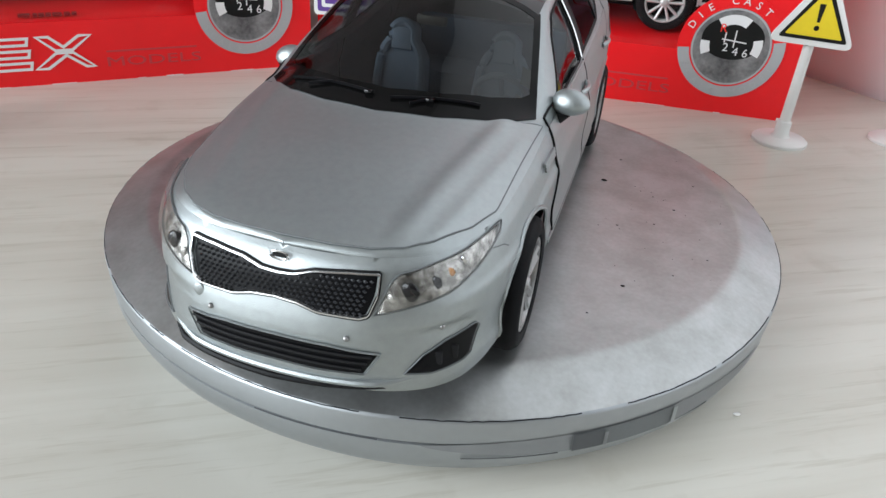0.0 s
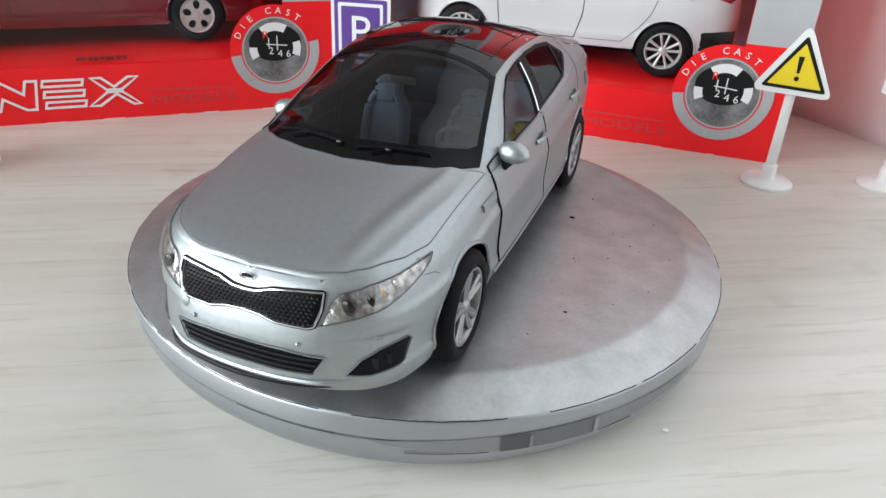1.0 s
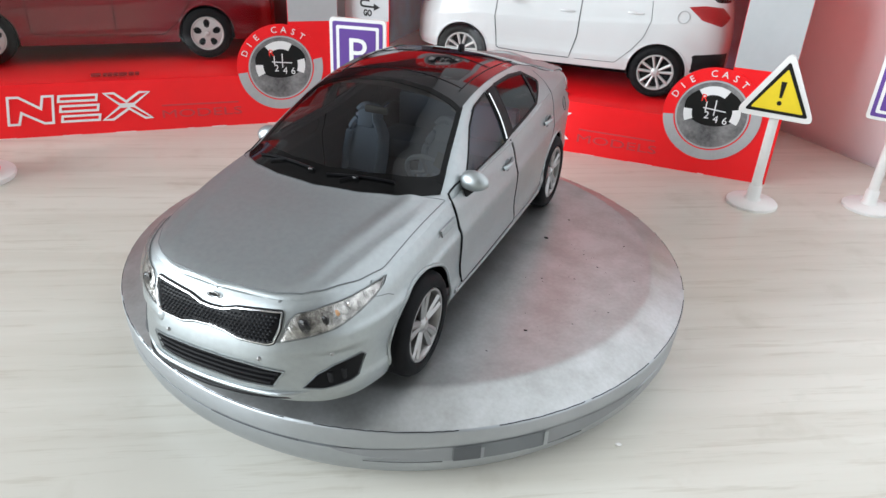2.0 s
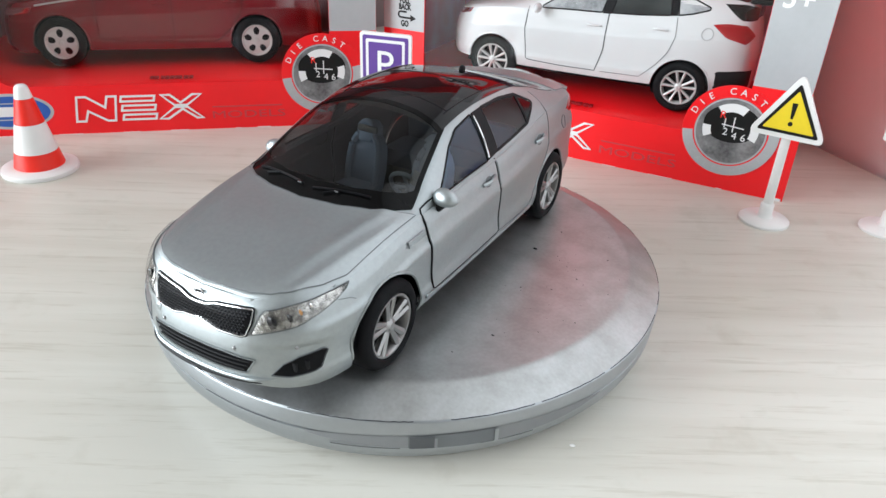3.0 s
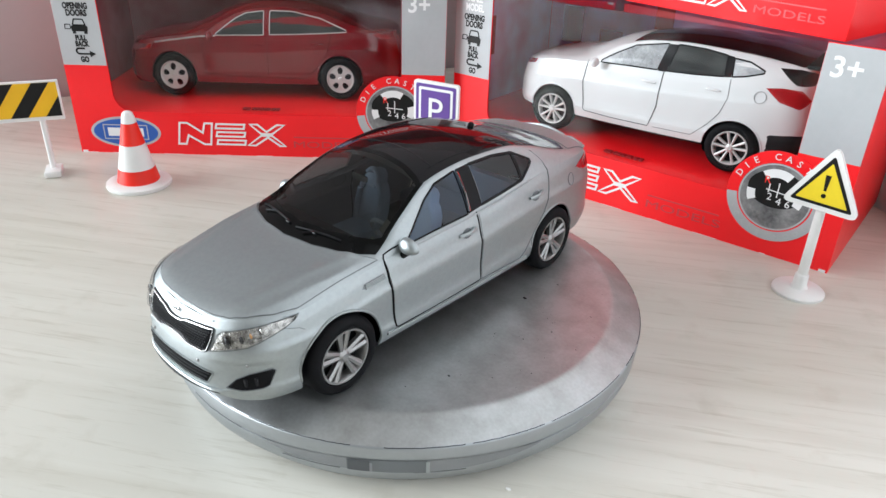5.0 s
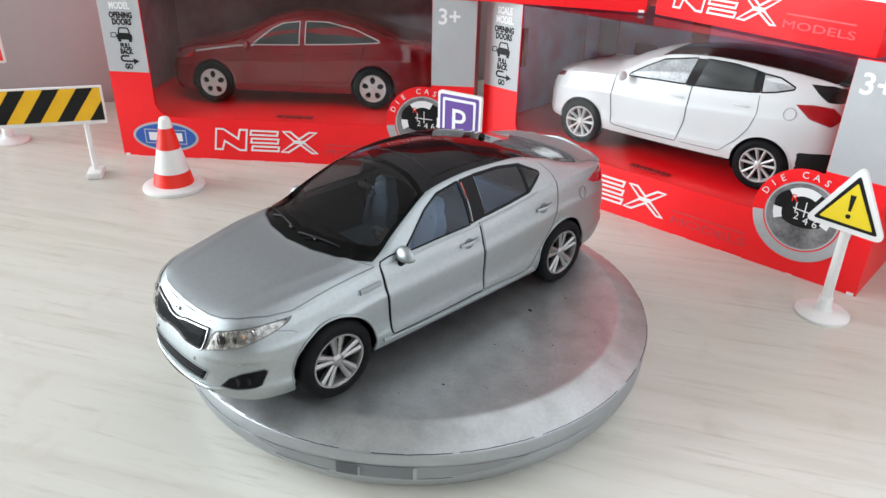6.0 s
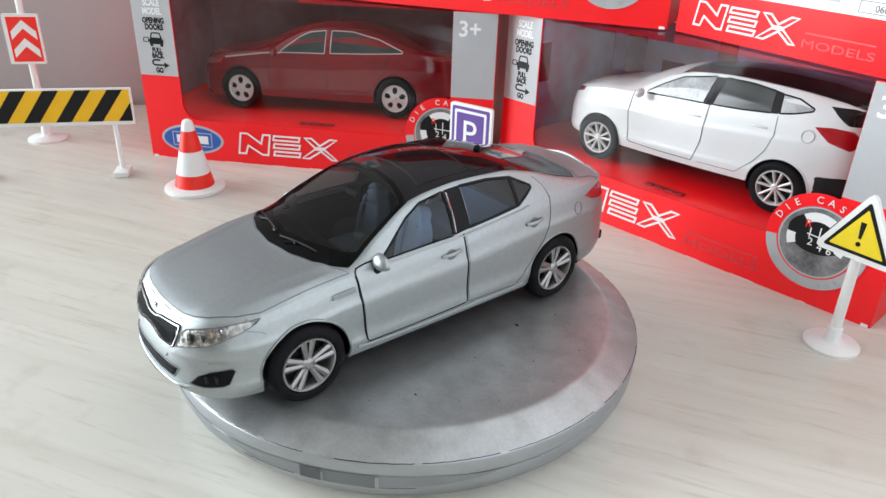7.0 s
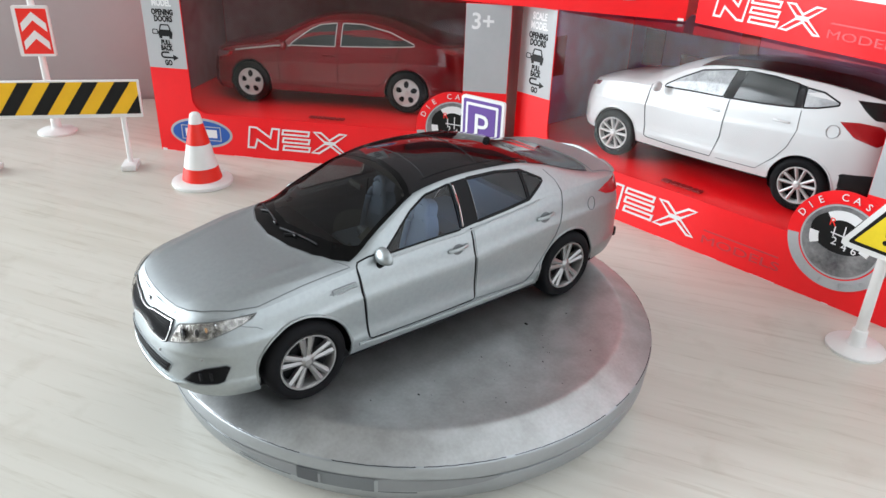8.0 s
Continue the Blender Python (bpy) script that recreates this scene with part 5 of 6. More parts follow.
def carton(m, label, backdrop, words=True, oval=True, filled=True):
    """A window box: printed card with a cut-out front, clear film, tray and backdrop."""
    b = thing("toy_car_box", m, label, "toy box", "red toy car boxes")
    t = 0.0006
    out = [(0, 0), (L, 0), (L, HB), (0.1340, HB), (0.1340, 0.0180), (0.0240, 0.0180)] + arc(0.0240, 0.0248, 0.0068, 270, 180, 10)[1:] + [(0.0172, HB), (0, HB)]
    bm = bmesh.new()
    a = [bm.verts.new((x, 0, z)) for x, z in out]
    c = [bm.verts.new((x, t, z)) for x, z in out]
    fa, fc = bm.faces.new(a), bm.faces.new(c[::-1])
    for i in range(len(out)):
        j = (i + 1) % len(out)
        bm.faces.new((a[i], a[j], c[j], c[i]))
    bmesh.ops.recalc_face_normals(bm, faces=bm.faces[:])
    front = part("front_panel", bm, M_RED, b, "red printed card with a window cut out")
    part("side_panel", block(bmesh.new(), 0, t, t, DB, 0, HB), M_RED, b)
    part("side_panel", block(bmesh.new(), L - t, L, t, DB, 0, HB), M_RED, b)
    part("back_panel", block(bmesh.new(), t, L - t, DB - t, DB, 0, HB), M_RED, b)
    part("bottom_panel", block(bmesh.new(), t, L - t, t, DB - t, 0, t), M_RED, b)
    part("top_panel", block(bmesh.new(), t, L - t, 0.040, DB - t, HB - t, HB - 0.0001), M_RED, b)
    part("side_print", flat(bmesh.new(), rect(0.1341, L - 0.0001, 0.0362, HB - 0.0002), 0.0, -0.0001), M_GREY, front, "grey printed strip")
    # white worn paper edge along the base
    x = 0.002
    while filled and x < L - 0.012:
        w_ = WEAR.uniform(0.001, 0.009)
        part("worn_edge", block(bmesh.new(), x, x + w_, -0.00012, 0.0002, 0.0, WEAR.uniform(0.0001, 0.00026)), M_WHITE, front)
        x += w_ + WEAR.uniform(0.004, 0.022)
    for x in (0.0006, L - 0.0026):
        part("worn_corner", block(bmesh.new(), x, x + 0.002, -0.00012, 0.0002, 0.0, 0.0009), M_WHITE, front)
    if words:
        lettering("age_mark", "3+", 0.0084, M_WHITE, front, (0.1362, -0.00016, 0.0604), depth=0.00004, bold=0.00015)
        label_column(front)
    mark(front, 0.0412, 0.0047, 0.0444, 0.0091)
    lettering("caption", "MODELS", 0.0040, M_DULL, front, (0.0885, -0.00012, 0.0042), depth=0.00004, squash=1.82)
    part("printed_line", flat(bmesh.new(), rect(0.0892, 0.1150, 0.0084, 0.0089), 0.0, -0.0001), M_DULL, front)
    gear_disc(front)
    if oval:
        e = [(0.0199 + 0.0143 * math.cos(k * math.pi / 24), 0.0092 + 0.0066 * math.sin(k * math.pi / 24)) for k in range(48)]
        e2 = [(0.0199 + 0.0132 * math.cos(k * math.pi / 24), 0.0092 + 0.0056 * math.sin(k * math.pi / 24)) for k in range(48)]
        ov = part("oval_print", flat(bmesh.new(), e, 0.0, -0.0001), M_LIGHTGREY, front, "blue oval print with a pale bar")
        part("oval_fill", flat(bmesh.new(), e2, -0.0001, -0.0002), M_BLUE, ov)
        part("oval_frame", loop_flat(bmesh.new(), rect(0.0110, 0.0288, 0.0062, 0.0122), 0.0004, -0.0002, -0.00026), M_LIGHTGREY, ov)
        part("oval_bar", flat(bmesh.new(), rect(0.0126, 0.0272, 0.0074, 0.0110), -0.0002, -0.00026), M_WHITE, ov)
    part("film", sheet(bmesh.new(), [[(0.012, 0.0008, 0.012), (0.1450, 0.0008, 0.012)], [(0.012, 0.0008, HB - 0.0004), (0.1450, 0.0008, HB - 0.0004)]]), M_FILM, b, "clear plastic window film").visible_shadow = False
    part("top_film", sheet(bmesh.new(), [[(t, t, HB - 0.0003), (L - t, t, HB - 0.0003)], [(t, 0.040, HB - 0.0003), (L - t, 0.040, HB - 0.0003)]]), M_FILM, b).visible_shadow = False
    part("backdrop", flat(bmesh.new(), rect(0.001, L - 0.001, 0.001, HB - 0.001), DB - 0.003, DB - 0.0035), backdrop, b, "printed backdrop inside the box")
    g = [[(x, y, z) for x in (0.001, L / 2, L - 0.001)] for y, z in ((0.0012, 0.0168), (0.0045, 0.0182), (0.009, 0.0192), (0.030, 0.0196), (0.071, 0.0196))]
    part("tray", sheet(bmesh.new(), g), M_RED, b, "red card tray")
    if filled:
        x = 0.0
        for k, w in enumerate((4.2, 1.6, 2.0, 2.0, 3.4, 2.2, 1.8)):
            part("printed_bar", block(bmesh.new(), 0.068 + x, 0.068 + x + w * 0.0007, 0.0038, 0.0062, 0.0186, 0.0192), M_DARKRED, b)
            x += w * 0.0009
    return b


M_DULL = stuff("dull_grey_print", (0.62, 0.05, 0.06), 0.4, vary=0.1, scale=60)
M_DARKRED = stuff("dark_red_print", (0.3, 0.004, 0.008), 0.4, vary=0.1, scale=60)
M_BACK_A = stuff("dark_backdrop_print", (0.22, 0.12, 0.13), 0.5, vary=0.4, scale=22, col2=(0.17, 0.012, 0.02))
M_BACK_B = stuff("violet_backdrop_print", (0.5, 0.46, 0.78), 0.5, vary=0.15, scale=9, col2=(0.55, 0.05, 0.1))
BOX_A = pose(-0.1906, 0.0015, 0, 0, 0, 43.06)
BOX_B = pose(-0.0803, 0.1109, 0, 0, 0, 4.0)
BOX_C = pose(-0.1566, 0.0602, HB + 0.0002, 0, 0, 29)
box_a = carton(BOX_A, "red and grey window box holding a dark red model saloon", M_BACK_A)
box_b = carton(BOX_B, "red and grey window box holding a white model SUV", M_BACK_B)
box_c = carton(BOX_C, "red window box stacked across two other boxes", M_BACK_A, True, True, False)

part("inner_print", block(bmesh.new(), 0.0007, 0.0011, 0.006, DB - 0.004, 0.0198, HB - 0.001), M_BACK_A, box_a, "dark panel on the inner side")
part("inner_print", block(bmesh.new(), 0.0007, 0.0011, 0.006, DB - 0.004, 0.0198, HB - 0.001), M_BACK_B, box_b, "misty violet print on the inner side")
for x0, x1, z0, z1 in ((0.008, 0.018, 0.040, 0.056), (0.027, 0.038, 0.034, 0.048), (0.052, 0.060, 0.050, 0.062)):
    part("printed_panel", flat(bmesh.new(), rect(x0, x1, z0, z1), DB - 0.0035, DB - 0.0038), M_DARKRED, box_b, "dark red printed panel")

part("printed_panel", block(bmesh.new(), 0.0011, 0.0013, 0.012, 0.026, 0.040, 0.056), M_DARKRED, box_b, "dark red printed panel")

# stacked box showing its end panel
box_d = thing("toy_car_box", pose(-0.0209, 0.1346, HB + 0.0002, 0, 0, -9), "red box with white label panel stacked on another box", "toy box", "red toy car boxes")
WD, DD = 0.079, 0.1515
for nm, a in (("end_panel", (0, WD, 0, 0.0006, 0, HB)), ("side_panel", (0, 0.0006, 0.0006, DD, 0, HB)), ("side_panel", (WD - 0.0006, WD, 0.0006, DD, 0, HB)), ("top_panel", (0.0006, WD - 0.0006, 0.0006, DD, HB - 0.0006, HB)), ("bottom_panel", (0.0006, WD - 0.0006, 0.0006, DD, 0, 0.0006)), ("back_panel", (0.0006, WD - 0.0006, DD, DD + 0.0006, 0, HB))):
    ob = part(nm, block(bmesh.new(), *a, 0.0002), M_RED, box_d)
    if nm == "end_panel":
        end = ob
part("white_panel", flat(bmesh.new(), [(0.029, HB - 0.001), (0.029, 0.0145), (0.0785, 0.0145), (0.0785, HB - 0.001)], 0.0, -0.0002), M_WHITE, end, "white label panel with small print")
mark(end, 0.0076, 0.0036, 0.0395, 0.0075)
lettering("caption", "MODELS", 0.0033, M_DULL, end, (0.0490, -0.00012, 0.0036), depth=0.00004, squash=1.85)
part("printed_line", flat(bmesh.new(), rect(0.0498, 0.0715, 0.0074, 0.0078), 0.0, -0.0001), M_DULL, end)
for k in range(5):
    part("printed_bar", flat(bmesh.new(), rect(0.044 + k * 0.0001, 0.058 + (k % 2) * 0.003, 0.0172 + k * 0.0016, 0.0179 + k * 0.0016), -0.0002, -0.00028), M_GREY, end)
part("number_frame", loop_flat(bmesh.new(), rect(0.0640, 0.0770, 0.0156, 0.0186), 0.0002, -0.0002, -0.00028), M_SLOT, end)
lettering("number", "060", 0.0026, M_SLOT, end, (0.0685, -0.0003, 0.0161), depth=0.00003)


# ---- model cars in the boxes ----
SUV = dict(
    plan=[(0, -60.5), (7, -60.0), (13, -58.4), (18, -55.2), (21.5, -50.5), (23.6, -45), (24.6, -37.2), (25, -25), (25.2, -10), (25.2, 10), (25.1, 25), (24.9, 37.2), (24.2, 46), (22.6, 54), (19.5, 59), (14, 61.3), (7, 62), (0, 62.2)],
    top=[(-60.5, 26.2), (-55, 27.4), (-45, 29.4), (-30, 31.2), (0, 32.4), (30, 34.8), (50, 36.8), (62.2, 36.8)],
    low=[(-60.5, 9.2), (0, 8.8), (62, 9.8)],
    rail_w=[(-58, 14), (-45, 20), (-30, 21.5), (-24, 21.4), (-10, 18.8), (0, 18), (20, 17.8), (40, 17.8), (52, 17.6), (58, 16), (61, 12)],
    rail_z=[(-58, 26.5), (-45, 30.2), (-30, 32.3), (-24, 33.2), (-10, 40.4), (0, 43.0), (15, 44.2), (35, 43.6), (48, 42.4), (54, 41.6), (59.2, 40.4), (61.4, 37)],
    mid_z=[(-58, 27), (-50, 30), (-40, 32.4), (-31, 34), (-20, 39), (-10, 42.6), (0, 44.2), (15, 45.0), (35, 44.5), (48, 43.3), (55, 42.4), (59.5, 41.2), (61.4, 37)],
    axles=(-37.2, 37.2), hub_z=9.6, arch=10.8, tyre=9.5, rim=6.6)
RED_SEDAN = dict(SEDAN, hollow=0.0, axles=(-36.5, 36.5), hub_z=9.2, tyre=9.0, rim=6.0, arch=10.2)


def boxed_car(m, c, paint, glass, label, windows, gaps, roof_glass, rear_lamp, handles, trim=None):
    """A model car seen through a film window: shell, glass, gaps, wheels, lamps."""
    t = thing("model_car", m, label, "model car")
    sh = Shell(c)
    body_ = part("body", body_shell(sh, [], []), paint, t)
    for ax in c["axles"]:
        for sd in (1, -1):
            wheel(t, sd * (max(p[0] for p in c["plan"]) * WIDE - 0.5), ax, c["hub_z"], sd, c["tyre"], c["rim"], M_BRIGHTRIM, trim is not None)
    for ax in c["axles"]:
        part("wheel_well", fill(sh.skin, [(ax + (c["arch"] - 0.4) * math.cos(k * math.pi / 20), max(c["hub_z"] + (c["arch"] - 0.4) * math.sin(k * math.pi / 20), 6)) for k in range(40)], -4.0, False, 50, 3), M_BLACK, body_)
        bm = bmesh.new()
        tube(bm, [sh.skin(ax + c["arch"] * math.cos(radians(k)), c["hub_z"] + c["arch"] * math.sin(radians(k))) - Vector((0.1, 0, 0)) for k in range(-2, 183, 5)], 0.35, 6)
        part("arch_lip", scaled(bm), paint, body_)
    for (lo, hi), gl in zip(windows, glass):
        w = part("side_window", patch(sh.skin, lo, hi, 24, 10, 0.1), gl, t)
        part("window_frame", ring_patch(sh.skin, lo + hi[::-1], 0.28 if trim else 0.45, -0.12, 0.25, 90), trim or M_SATIN, w)
    for gp in gaps:
        part("panel_gap", outline(sh.skin, gp, 0.2 if gp is gaps[0] and not trim else 0.12, 0.05, False, False, 50), M_BLACK if trim else M_SLOT, body_)
    for y, z in handles:
        bm = bmesh.new()
        tube(bm, [on(sh.skin, y + d, z, 0.2 + 0.4 * (1 - (d / 2.6) ** 2)) for d in [-2.6 + 0.52 * i for i in range(11)]], 0.4, 7)
        part("handle", scaled(bm), paint, t)
    for lo, hi in roof_glass:
        part("roof_glass", patch(sh.roof, lo, hi, 30, 16, 0.15), M_ROOF, t)
    lamp_ = [(sh.at_y(y), z) for y, z in rear_lamp]
    part("tail_lamp", fill(sh.wrap, lamp_, 0.25, False, 50, 5), M_TAIL, t, "red tail lamp")
    bm = bmesh.new()
    ym = -c["axles"][1] + 18
    ball(bm, (max(p[0] for p in c["plan"]) + 2.0, ym, sh.topz(ym) + 1.2), (2.8, 1.5, 1.9))
    part("door_mirror", scaled(bm), paint, t)
    part("headlamp", fill(sh.nose, [(sh.at_x(x), sh.topz(-50) - dz) for x, dz in ((13, 3.4), (14, 0.9), (19, 0.5), (22.2, -0.2), (22, 1.6), (18, 3.2))], 0.2, False, 50, 5), M_CHROME, t)
    bm = bmesh.new()
    block(bm, -19, 19, -50, 52, 6.6, 9.6, 0.6)
    part("chassis", scaled(bm), M_BLACK, t)
    return t, sh


# opaque pane; reflections and the pale cabin are put into its colour
M_PALEGLASS = stuff("pale_reflection_pane", (0.4, 0.42, 0.43), 0.12, vary=0.4, scale=90, coat=0.4, col2=(0.2, 0.21, 0.22), rv=0.4)
M_DARKGLASS = stuff("dark_window", (0.035, 0.04, 0.04), 0.12, vary=0.4, scale=90, coat=0.15, rv=0.4)
suv, S2 = boxed_car(
    BOX_B @ pose(0.0750, 0.0318, 0.0198, 0, 0, -87.5) @ Matrix.Diagonal((0.92, 0.92, 0.9, 1)), SUV, M_WHITECAR, (M_PALEGLASS, M_DARKGLASS, M_PALEGLASS),
    "white diecast model SUV inside the window box",
    [([(-18.5, 32.6), (-8, 33.1), (4.6, 33.5)], [(-18.5, 33.0), (-13, 36.6), (-6, 40.4), (6.4, 42.8)]), ([(8.4, 33.7), (19, 34.3), (29.5, 35.3)], [(10.2, 43.0), (20, 42.9), (28.5, 42.0)]), ([(32.5, 35.7), (37, 36.6), (42.5, 38.4)], [(31.5, 41.4), (37, 41.0), (42.5, 39.0)])],
    [[(-24, 32.2), (-24.5, 24), (-23, 12), (-10, 11.4), (5, 11.4), (7.2, 20), (7.4, 33.6)], [(7.2, 11.4), (22, 11.6), (27.5, 17), (31, 22), (32.8, 28), (32.2, 34.5)]],
    [(sym([(0, -6), (10, -7), (17.0, -8)]), sym([(0, 58.5), (10, 57.5), (16.8, 54)]))],
    [(44.5, 33.8), (50, 34.6), (57, 34.2), (60.5, 30.4), (57, 27.4), (50, 29.4)],
    [(2.5, 28.5), (27, 30.0)])
bm = bmesh.new()
block(bm, -17, 17, 55, 62.5, 41.2, 42.8, 0.7)
part("roof_spoiler", scaled(bm), M_SATIN, suv)
part("door_pillar", patch(S2.skin, [(5.0, 33.0), (8.2, 33.2)], [(6.8, 42.8), (9.9, 43.0)], 8, 14, 0.26), M_SATIN, suv, "black pillar between the doors")
part("rear_pillar", patch(S2.skin, [(29.9, 35.0), (32.0, 35.3)], [(28.9, 42.2), (31.2, 41.9)], 8, 14, 0.26), M_SATIN, suv, "black pillar behind the rear door")
part("fuel_flap", outline(S2.skin, [(43.5 + 2.0 * math.cos(k * math.pi / 12), 30.2 + 2.1 * math.sin(k * math.pi / 12)) for k in range(24)], 0.18, 0.1, True, False, 40), M_LIGHTGREY, suv)
part("rear_bumper", fill(S2.wrap, [(S2.at_y(y), z) for y, z in ((48.5, 10.5), (48.5, 17.5), (56, 18.2), (61, 18.2), (61, 10.5))], 0.2, False, 50, 4), M_SATIN, suv, "dark grey rear bumper")
part("rear_window", fill(S2.skin, [(46.2, 41.0), (50, 38.2), (54, 35.6), (60.2, 35.2), (60.2, 38.2), (58.8, 40.4), (54, 41.2)], 0.3, False, 40, 4), M_ROOF, suv, "dark rear window")

saloon, S3 = boxed_car(
    BOX_A @ pose(0.0723, 0.0380, 0.0200, 0, 0, -90) @ Matrix.Diagonal((0.96, 0.96, 0.99, 1)), RED_SEDAN, M_REDCAR, (M_DARKGLASS, M_DARKGLASS),
    "dark red diecast model saloon inside the window box",
    [([(-17, 26.0), (-8, 26.3), (3.6, 26.6)], [(-17, 26.4), (-13, 29.3), (-8.5, 32.4), (-4, 34.5), (3.6, 35.5)]), ([(6.4, 26.8), (15, 27.2), (25, 27.7), (39.5, 28.6)], [(6.4, 35.6), (16, 35.5), (28, 33.2), (39.5, 29.0)])],
    [[(-23, 24.8), (-22.4, 10.4), (-10, 9.6), (5, 9.6), (5.2, 26)], [(6, 9.4), (21, 9.2), (27, 14), (31, 20), (33, 28)]],
    [],
    [(51, 27.6), (54, 28.6), (60, 28.8), (60, 25.6), (55, 25.8)],
    [(1.0, 22.9), (27, 23.8)], M_BRIGHTRIM)
# strip and window trim: chrome's bright reflections put into a pale silver
part("chrome_strip", outline(S3.skin, [(-44, 22.0), (-36, 23.4), (-25, 25.0), (-17, 25.7)], 0.34, 0.18, False, False, 40), M_BRIGHTRIM, saloon)


# ---- toy road signs ----
def foot(parent, r=0.0078, top=0.030, lean=0.0, pole=0.0015):
    bm = bmesh.new()
    lathe(bm, [(0, 0), (r, 0), (r, 0.0008), (r * 0.93, 0.0013), (r * 0.35, 0.0018), (pole * 1.45, 0.0026), (pole * 1.4, 0.0062), (pole * 1.2, 0.0066), (pole * 1.05, 0.0067), (pole * 0.92, top), (0, top)], 40)
    for v in bm.verts:
        v.co.y -= lean * max(0, v.co.z - 0.002)
    return part("stand", bm, M_PLASTIC, parent, "white plastic pole on a round foot")


def rounded(pts, r, n=6):
    """A polygon in (x, z) with rounded corners."""
    out = []
    m = len(pts)
    for i in range(m):
        p, a, b = Vector(pts[i]), Vector(pts[i - 1]), Vector(pts[(i + 1) % m])
        u, v = (a - p).normalized(), (b - p).normalized()
        ang = u.angle(v)
        d = r / math.tan(ang / 2)
        p0, p1 = p + u * d, p + v * d
        for k in range(n + 1):
            t = k / n
            out.append(tuple(p0 * (1 - t) ** 2 + p * 2 * t * (1 - t) + p1 * t * t))
    return out


warn = thing("warning_sign", pose(0.0680, 0.1036, 0, 0, 0, 0) @ Matrix.Scale(0.935, 4), "white toy sign with yellow warning triangle", "toy sign")
foot(warn, 0.0080, 0.034, 0.03)
tri = rounded([(-0.0118, 0.0300), (0.0112, 0.0296), (0.0004, 0.0505)], 0.0018)
plate = part("plate", flat(bmesh.new(), tri, -0.0018, -0.0034), M_PLASTIC, warn)
part("black_border", flat(bmesh.new(), rounded([(-0.0092, 0.0315), (0.0090, 0.0312), (0.0003, 0.0473)], 0.0006), -0.0034, -0.0035), M_INK, plate)
part("yellow_face", flat(bmesh.new(), rounded([(-0.0076, 0.0325), (0.0074, 0.0322), (0.0003, 0.0450)], 0.0003), -0.0035, -0.00358), M_YELLOW, plate, "yellow printed triangle")
bm = bmesh.new()
strokes(bm, [[(-0.00075, 0.0412), (0.00085, 0.0412), (0.00045, 0.0363), (-0.0003, 0.0363)], arc(0.0001, 0.0347, 0.0007, 0, 360, 16)[:-1]], -0.00358, -0.00365)
part("exclamation_mark", bm, M_INK, plate)


def parking_sign(m):
    s = thing("parking_sign", m, "white toy sign with purple parking square", "toy sign", "parking signs")
    foot(s, 0.0080, 0.036)
    pl = part("plate", flat(bmesh.new(), rounded(rect(-0.0092, 0.0092, 0.0300, 0.0505), 0.0012), -0.0010, -0.0024), M_PLASTIC, s)
    part("border", flat(bmesh.new(), rounded(rect(-0.0082, 0.0082, 0.0310, 0.0495), 0.0008), -0.0024, -0.00252), M_PURPLE, pl)
    part("inner_line", flat(bmesh.new(), rounded(rect(-0.0070, 0.0070, 0.0322, 0.0483), 0.0006), -0.00252, -0.0026), M_PLASTIC, pl)
    part("purple_face", flat(bmesh.new(), rounded(rect(-0.0060, 0.0060, 0.0332, 0.0473), 0.0004), -0.0026, -0.0027), M_PURPLE, pl)
    lettering("letter", "P", 0.0135, M_PLASTIC, pl, (-0.0036, -0.0028, 0.0353), depth=0.0001)
    return s


ps = parking_sign(pose(-0.0500, 0.0690, 0, 0, 0, 16) @ Matrix.Scale(0.92, 4))
copy_thing(ps, pose(0.1010, 0.1188, 0, 0, 0, -8))

cone = thing("traffic_cone", pose(-0.1424, 0.0021, 0), "red and white striped toy traffic cone", "toy cone")
part("base", lathe(bmesh.new(), [(0, 0), (0.0116, 0), (0.0118, 0.0005), (0.0116, 0.0014), (0.0105, 0.0019), (0.0078, 0.0021), (0, 0.0021)], 48), M_PLASTIC, cone)


def cone_r(z):
    return 0.0077 + (0.0021 - 0.0077) * (z - 0.002) / (0.0270 - 0.002)


for z0, z1, mt in ((0.0020, 0.0072, M_ORANGE), (0.0072, 0.0164, M_PLASTIC), (0.0164, 0.0243, M_ORANGE)):
    part("stripe", lathe(bmesh.new(), [(cone_r(z0) - 0.0004, z0), (cone_r(z0), z0 + 0.00003), (cone_r(z1), z1 - 0.00003), (cone_r(z1) - 0.0004, z1)], 40), mt, cone)
part("tip", lathe(bmesh.new(), [(cone_r(0.0243) - 0.0004, 0.0243), (cone_r(0.0243), 0.0244), (0.0022, 0.0268), (0.0019, 0.0279), (0.0012, 0.0285), (0, 0.0286)], 32), M_PLASTIC, cone)

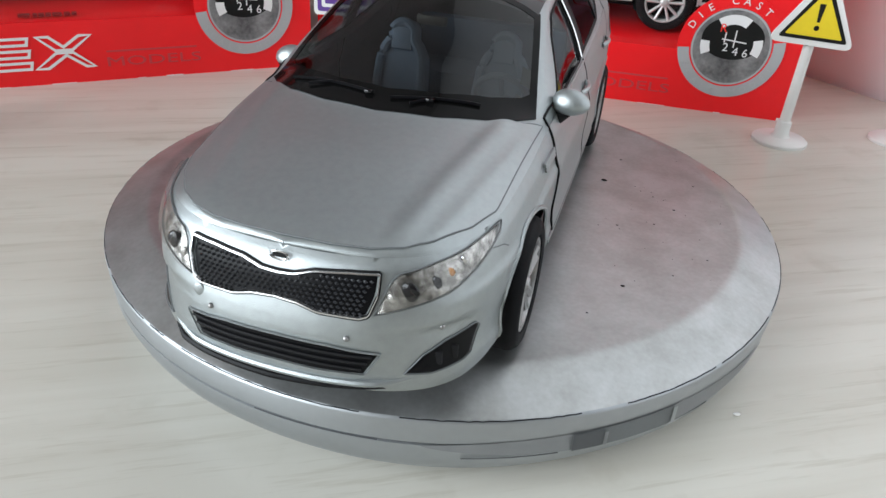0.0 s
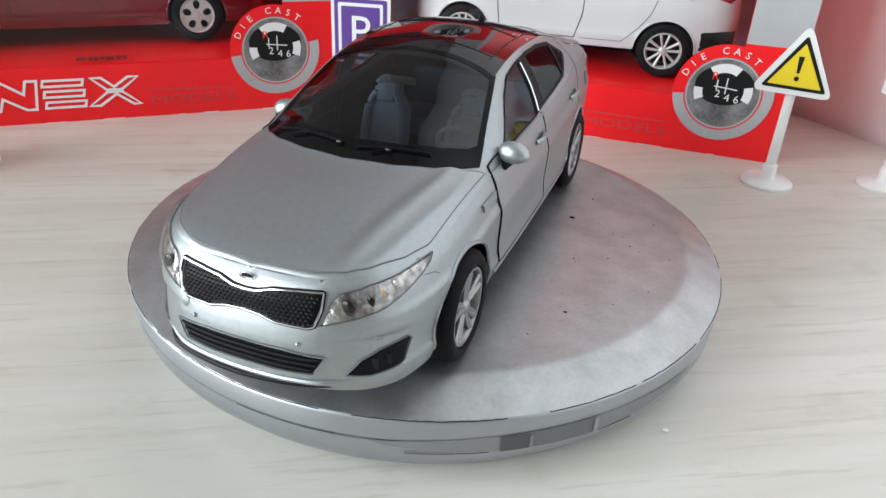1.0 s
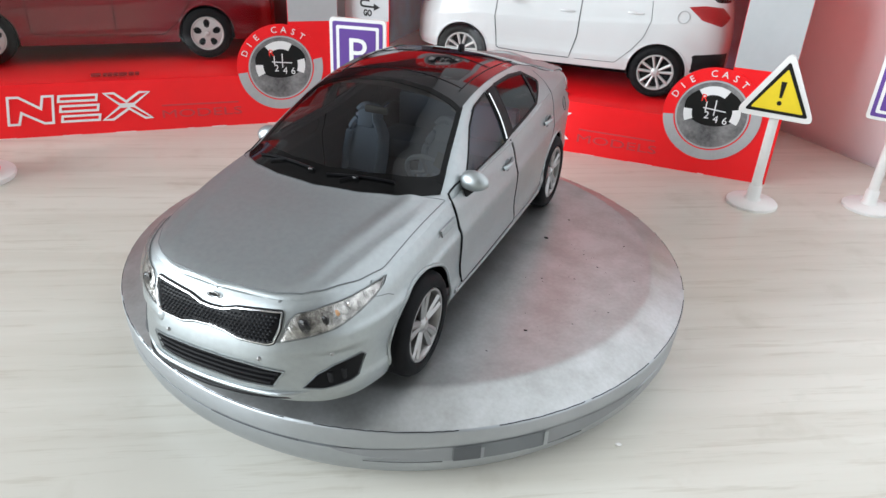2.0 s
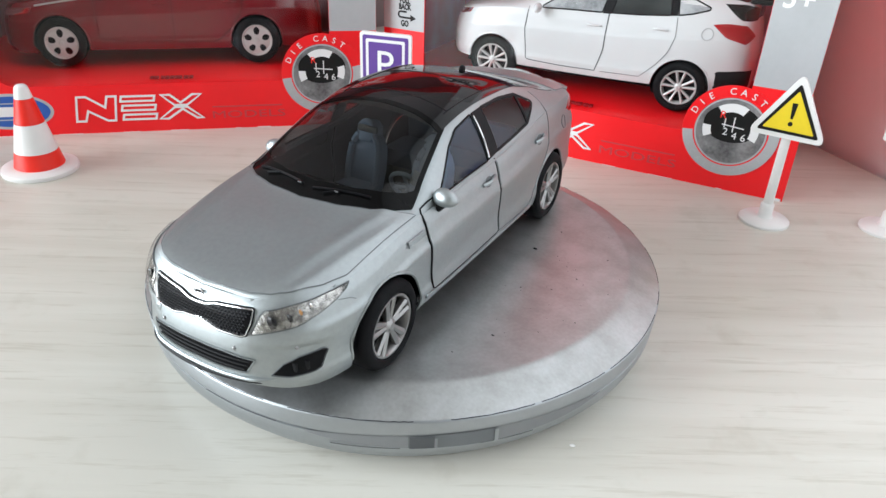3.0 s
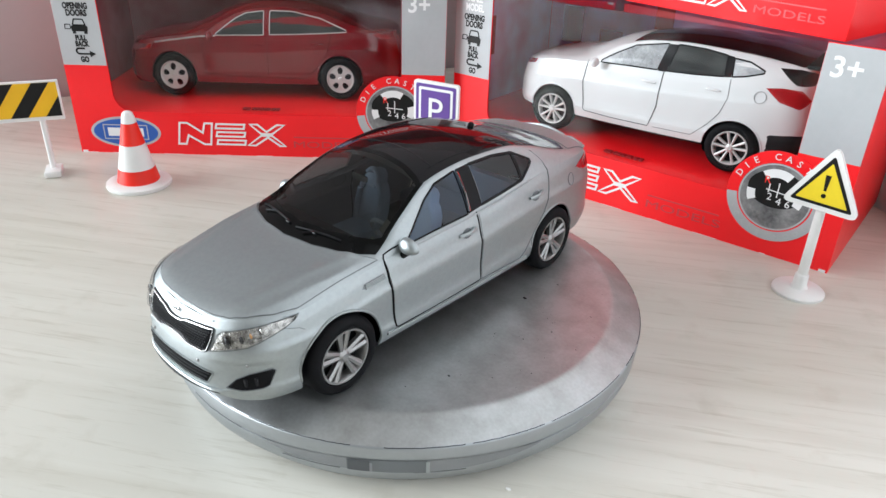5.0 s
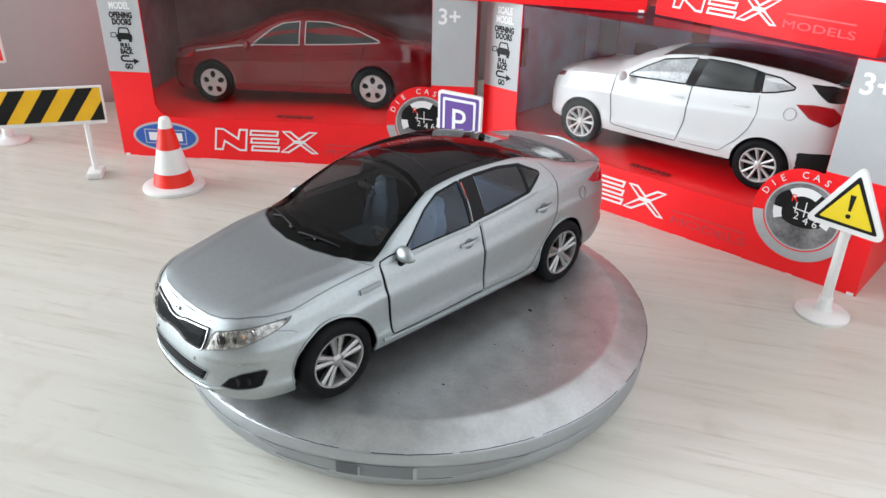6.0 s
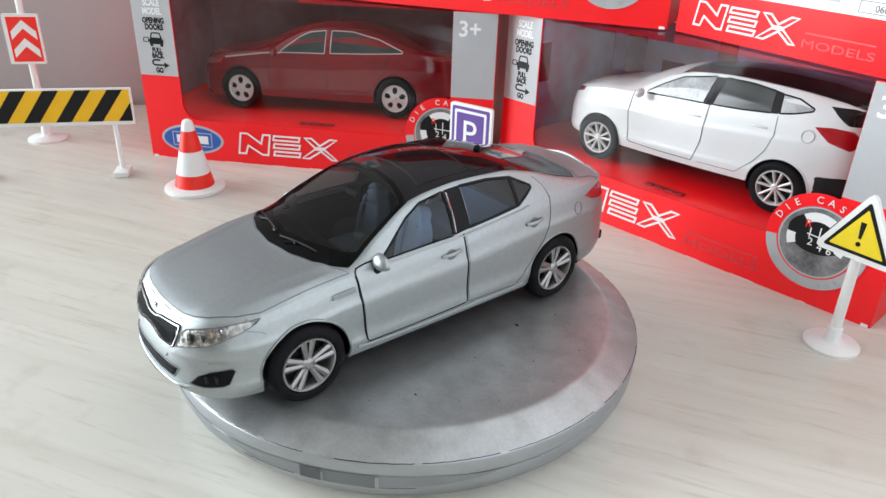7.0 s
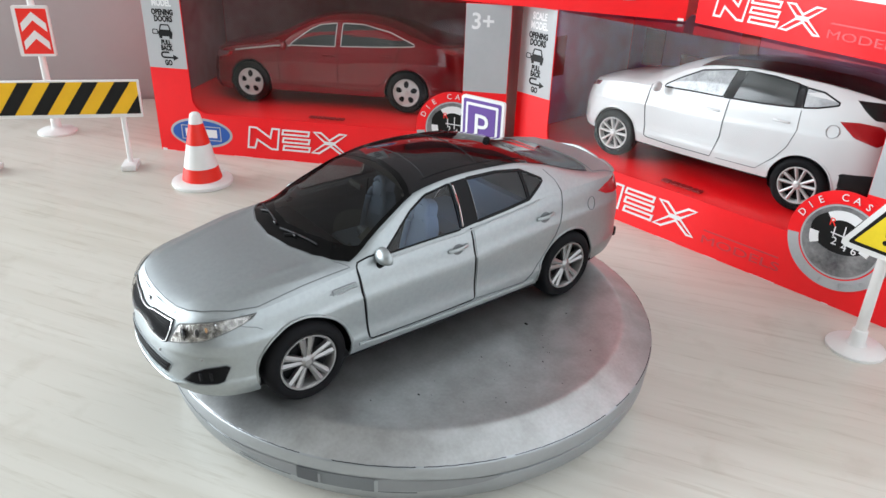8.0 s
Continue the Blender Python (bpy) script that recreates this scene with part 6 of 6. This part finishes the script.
# striped barrier
bd = Vector((0.024, 0.047, 0)).normalized()
barrier = thing("road_barrier", Matrix.Translation((-0.1866, -0.0398, 0)) @ Matrix.Rotation(math.atan2(bd.y, bd.x), 4, "Z"), "white toy barrier with black and yellow stripes", "toy barrier")
board = part("board", block(bmesh.new(), -0.0350, 0.0345, -0.0012, 0.0006, 0.0215, 0.0365, 0.0004), M_PLASTIC, barrier)
part("yellow_face", flat(bmesh.new(), rect(-0.0343, 0.0338, 0.0231, 0.0359), -0.0012, -0.0013), M_AMBER, board, "yellow printed face")
for k in range(7):
    x = -0.0425 + k * 0.0118
    z0, z1, sl = 0.0231, 0.0359, 0.0092
    xa, xb, xc, xd = x, x + 0.0058, x + 0.0058 + sl, x + sl
    pts4 = [(xa, z0), (xb, z0), (xc, z1), (xd, z1)]
    # clip the stripe at the ends of the face
    def clip(ps, lim, keep_less):
        res = []
        for i in range(len(ps)):
            a_, b_ = ps[i], ps[(i + 1) % len(ps)]
            ia, ib = (a_[0] <= lim) == keep_less, (b_[0] <= lim) == keep_less
            if ia:
                res.append(a_)
            if ia != ib:
                t_ = (lim - a_[0]) / (b_[0] - a_[0])
                res.append((lim, a_[1] + (b_[1] - a_[1]) * t_))
        return res
    pts4 = clip(clip(pts4, 0.0338, True), -0.0343, False)
    if len(pts4) > 2:
        part("stripe", flat(bmesh.new(), pts4, -0.0013, -0.0014), M_INK, board)
for x in (-0.0265, 0.0265):
    leg = part("leg", tube(bmesh.new(), [(x, 0, 0.002), (x, 0, 0.012), (x, 0, 0.0225)], 0.0011, 12), M_PLASTIC, barrier)
    part("foot", block(bmesh.new(), x - 0.0030, x + 0.0030, -0.0058, 0.0040, 0.0, 0.0026, 0.0008), M_PLASTIC, leg)

chev = thing("chevron_sign", pose(-0.2403, -0.0310, 0, 0, 0, 62), "white toy sign with red and white chevrons", "toy sign")
foot(chev, 0.0085, 0.075)
cp = part("plate", flat(bmesh.new(), rounded(rect(-0.0076, 0.0072, 0.0356, 0.0572), 0.0008), -0.0012, -0.0028), M_PLASTIC, chev)
part("red_face", flat(bmesh.new(), rect(-0.0059, 0.0064, 0.0367, 0.0560), -0.0028, -0.0029), M_ORANGE, cp, "red printed face")
for z in (0.0384, 0.0462):
    part("chevron", flat(bmesh.new(), [(-0.0049, z), (0.0003, z + 0.0049), (0.0055, z), (0.0055, z + 0.0036), (0.0003, z + 0.0085), (-0.0049, z + 0.0036)], -0.0029, -0.003), M_PLASTIC, cp)

# pale crumb lying on the desk beside the turntable
crumb = thing("crumb", pose(0.0541, -0.0205, 0, 0, 0, 25), "tiny pale crumb lying on the desk beside the turntable", "crumb")
bm = bmesh.new()
bmesh.ops.create_icosphere(bm, subdivisions=2, radius=0.00055)
for v in bm.verts:
    v.co = Vector((v.co.x * 1.1, v.co.y * 0.6, v.co.z * 0.45)) * (1 + 0.3 * noise.noise(v.co * 1600))
low = min(v.co.z for v in bm.verts)
bmesh.ops.translate(bm, verts=bm.verts[:], vec=(0, 0, -low))
part("flake", bm, M_PLASTIC, crumb)
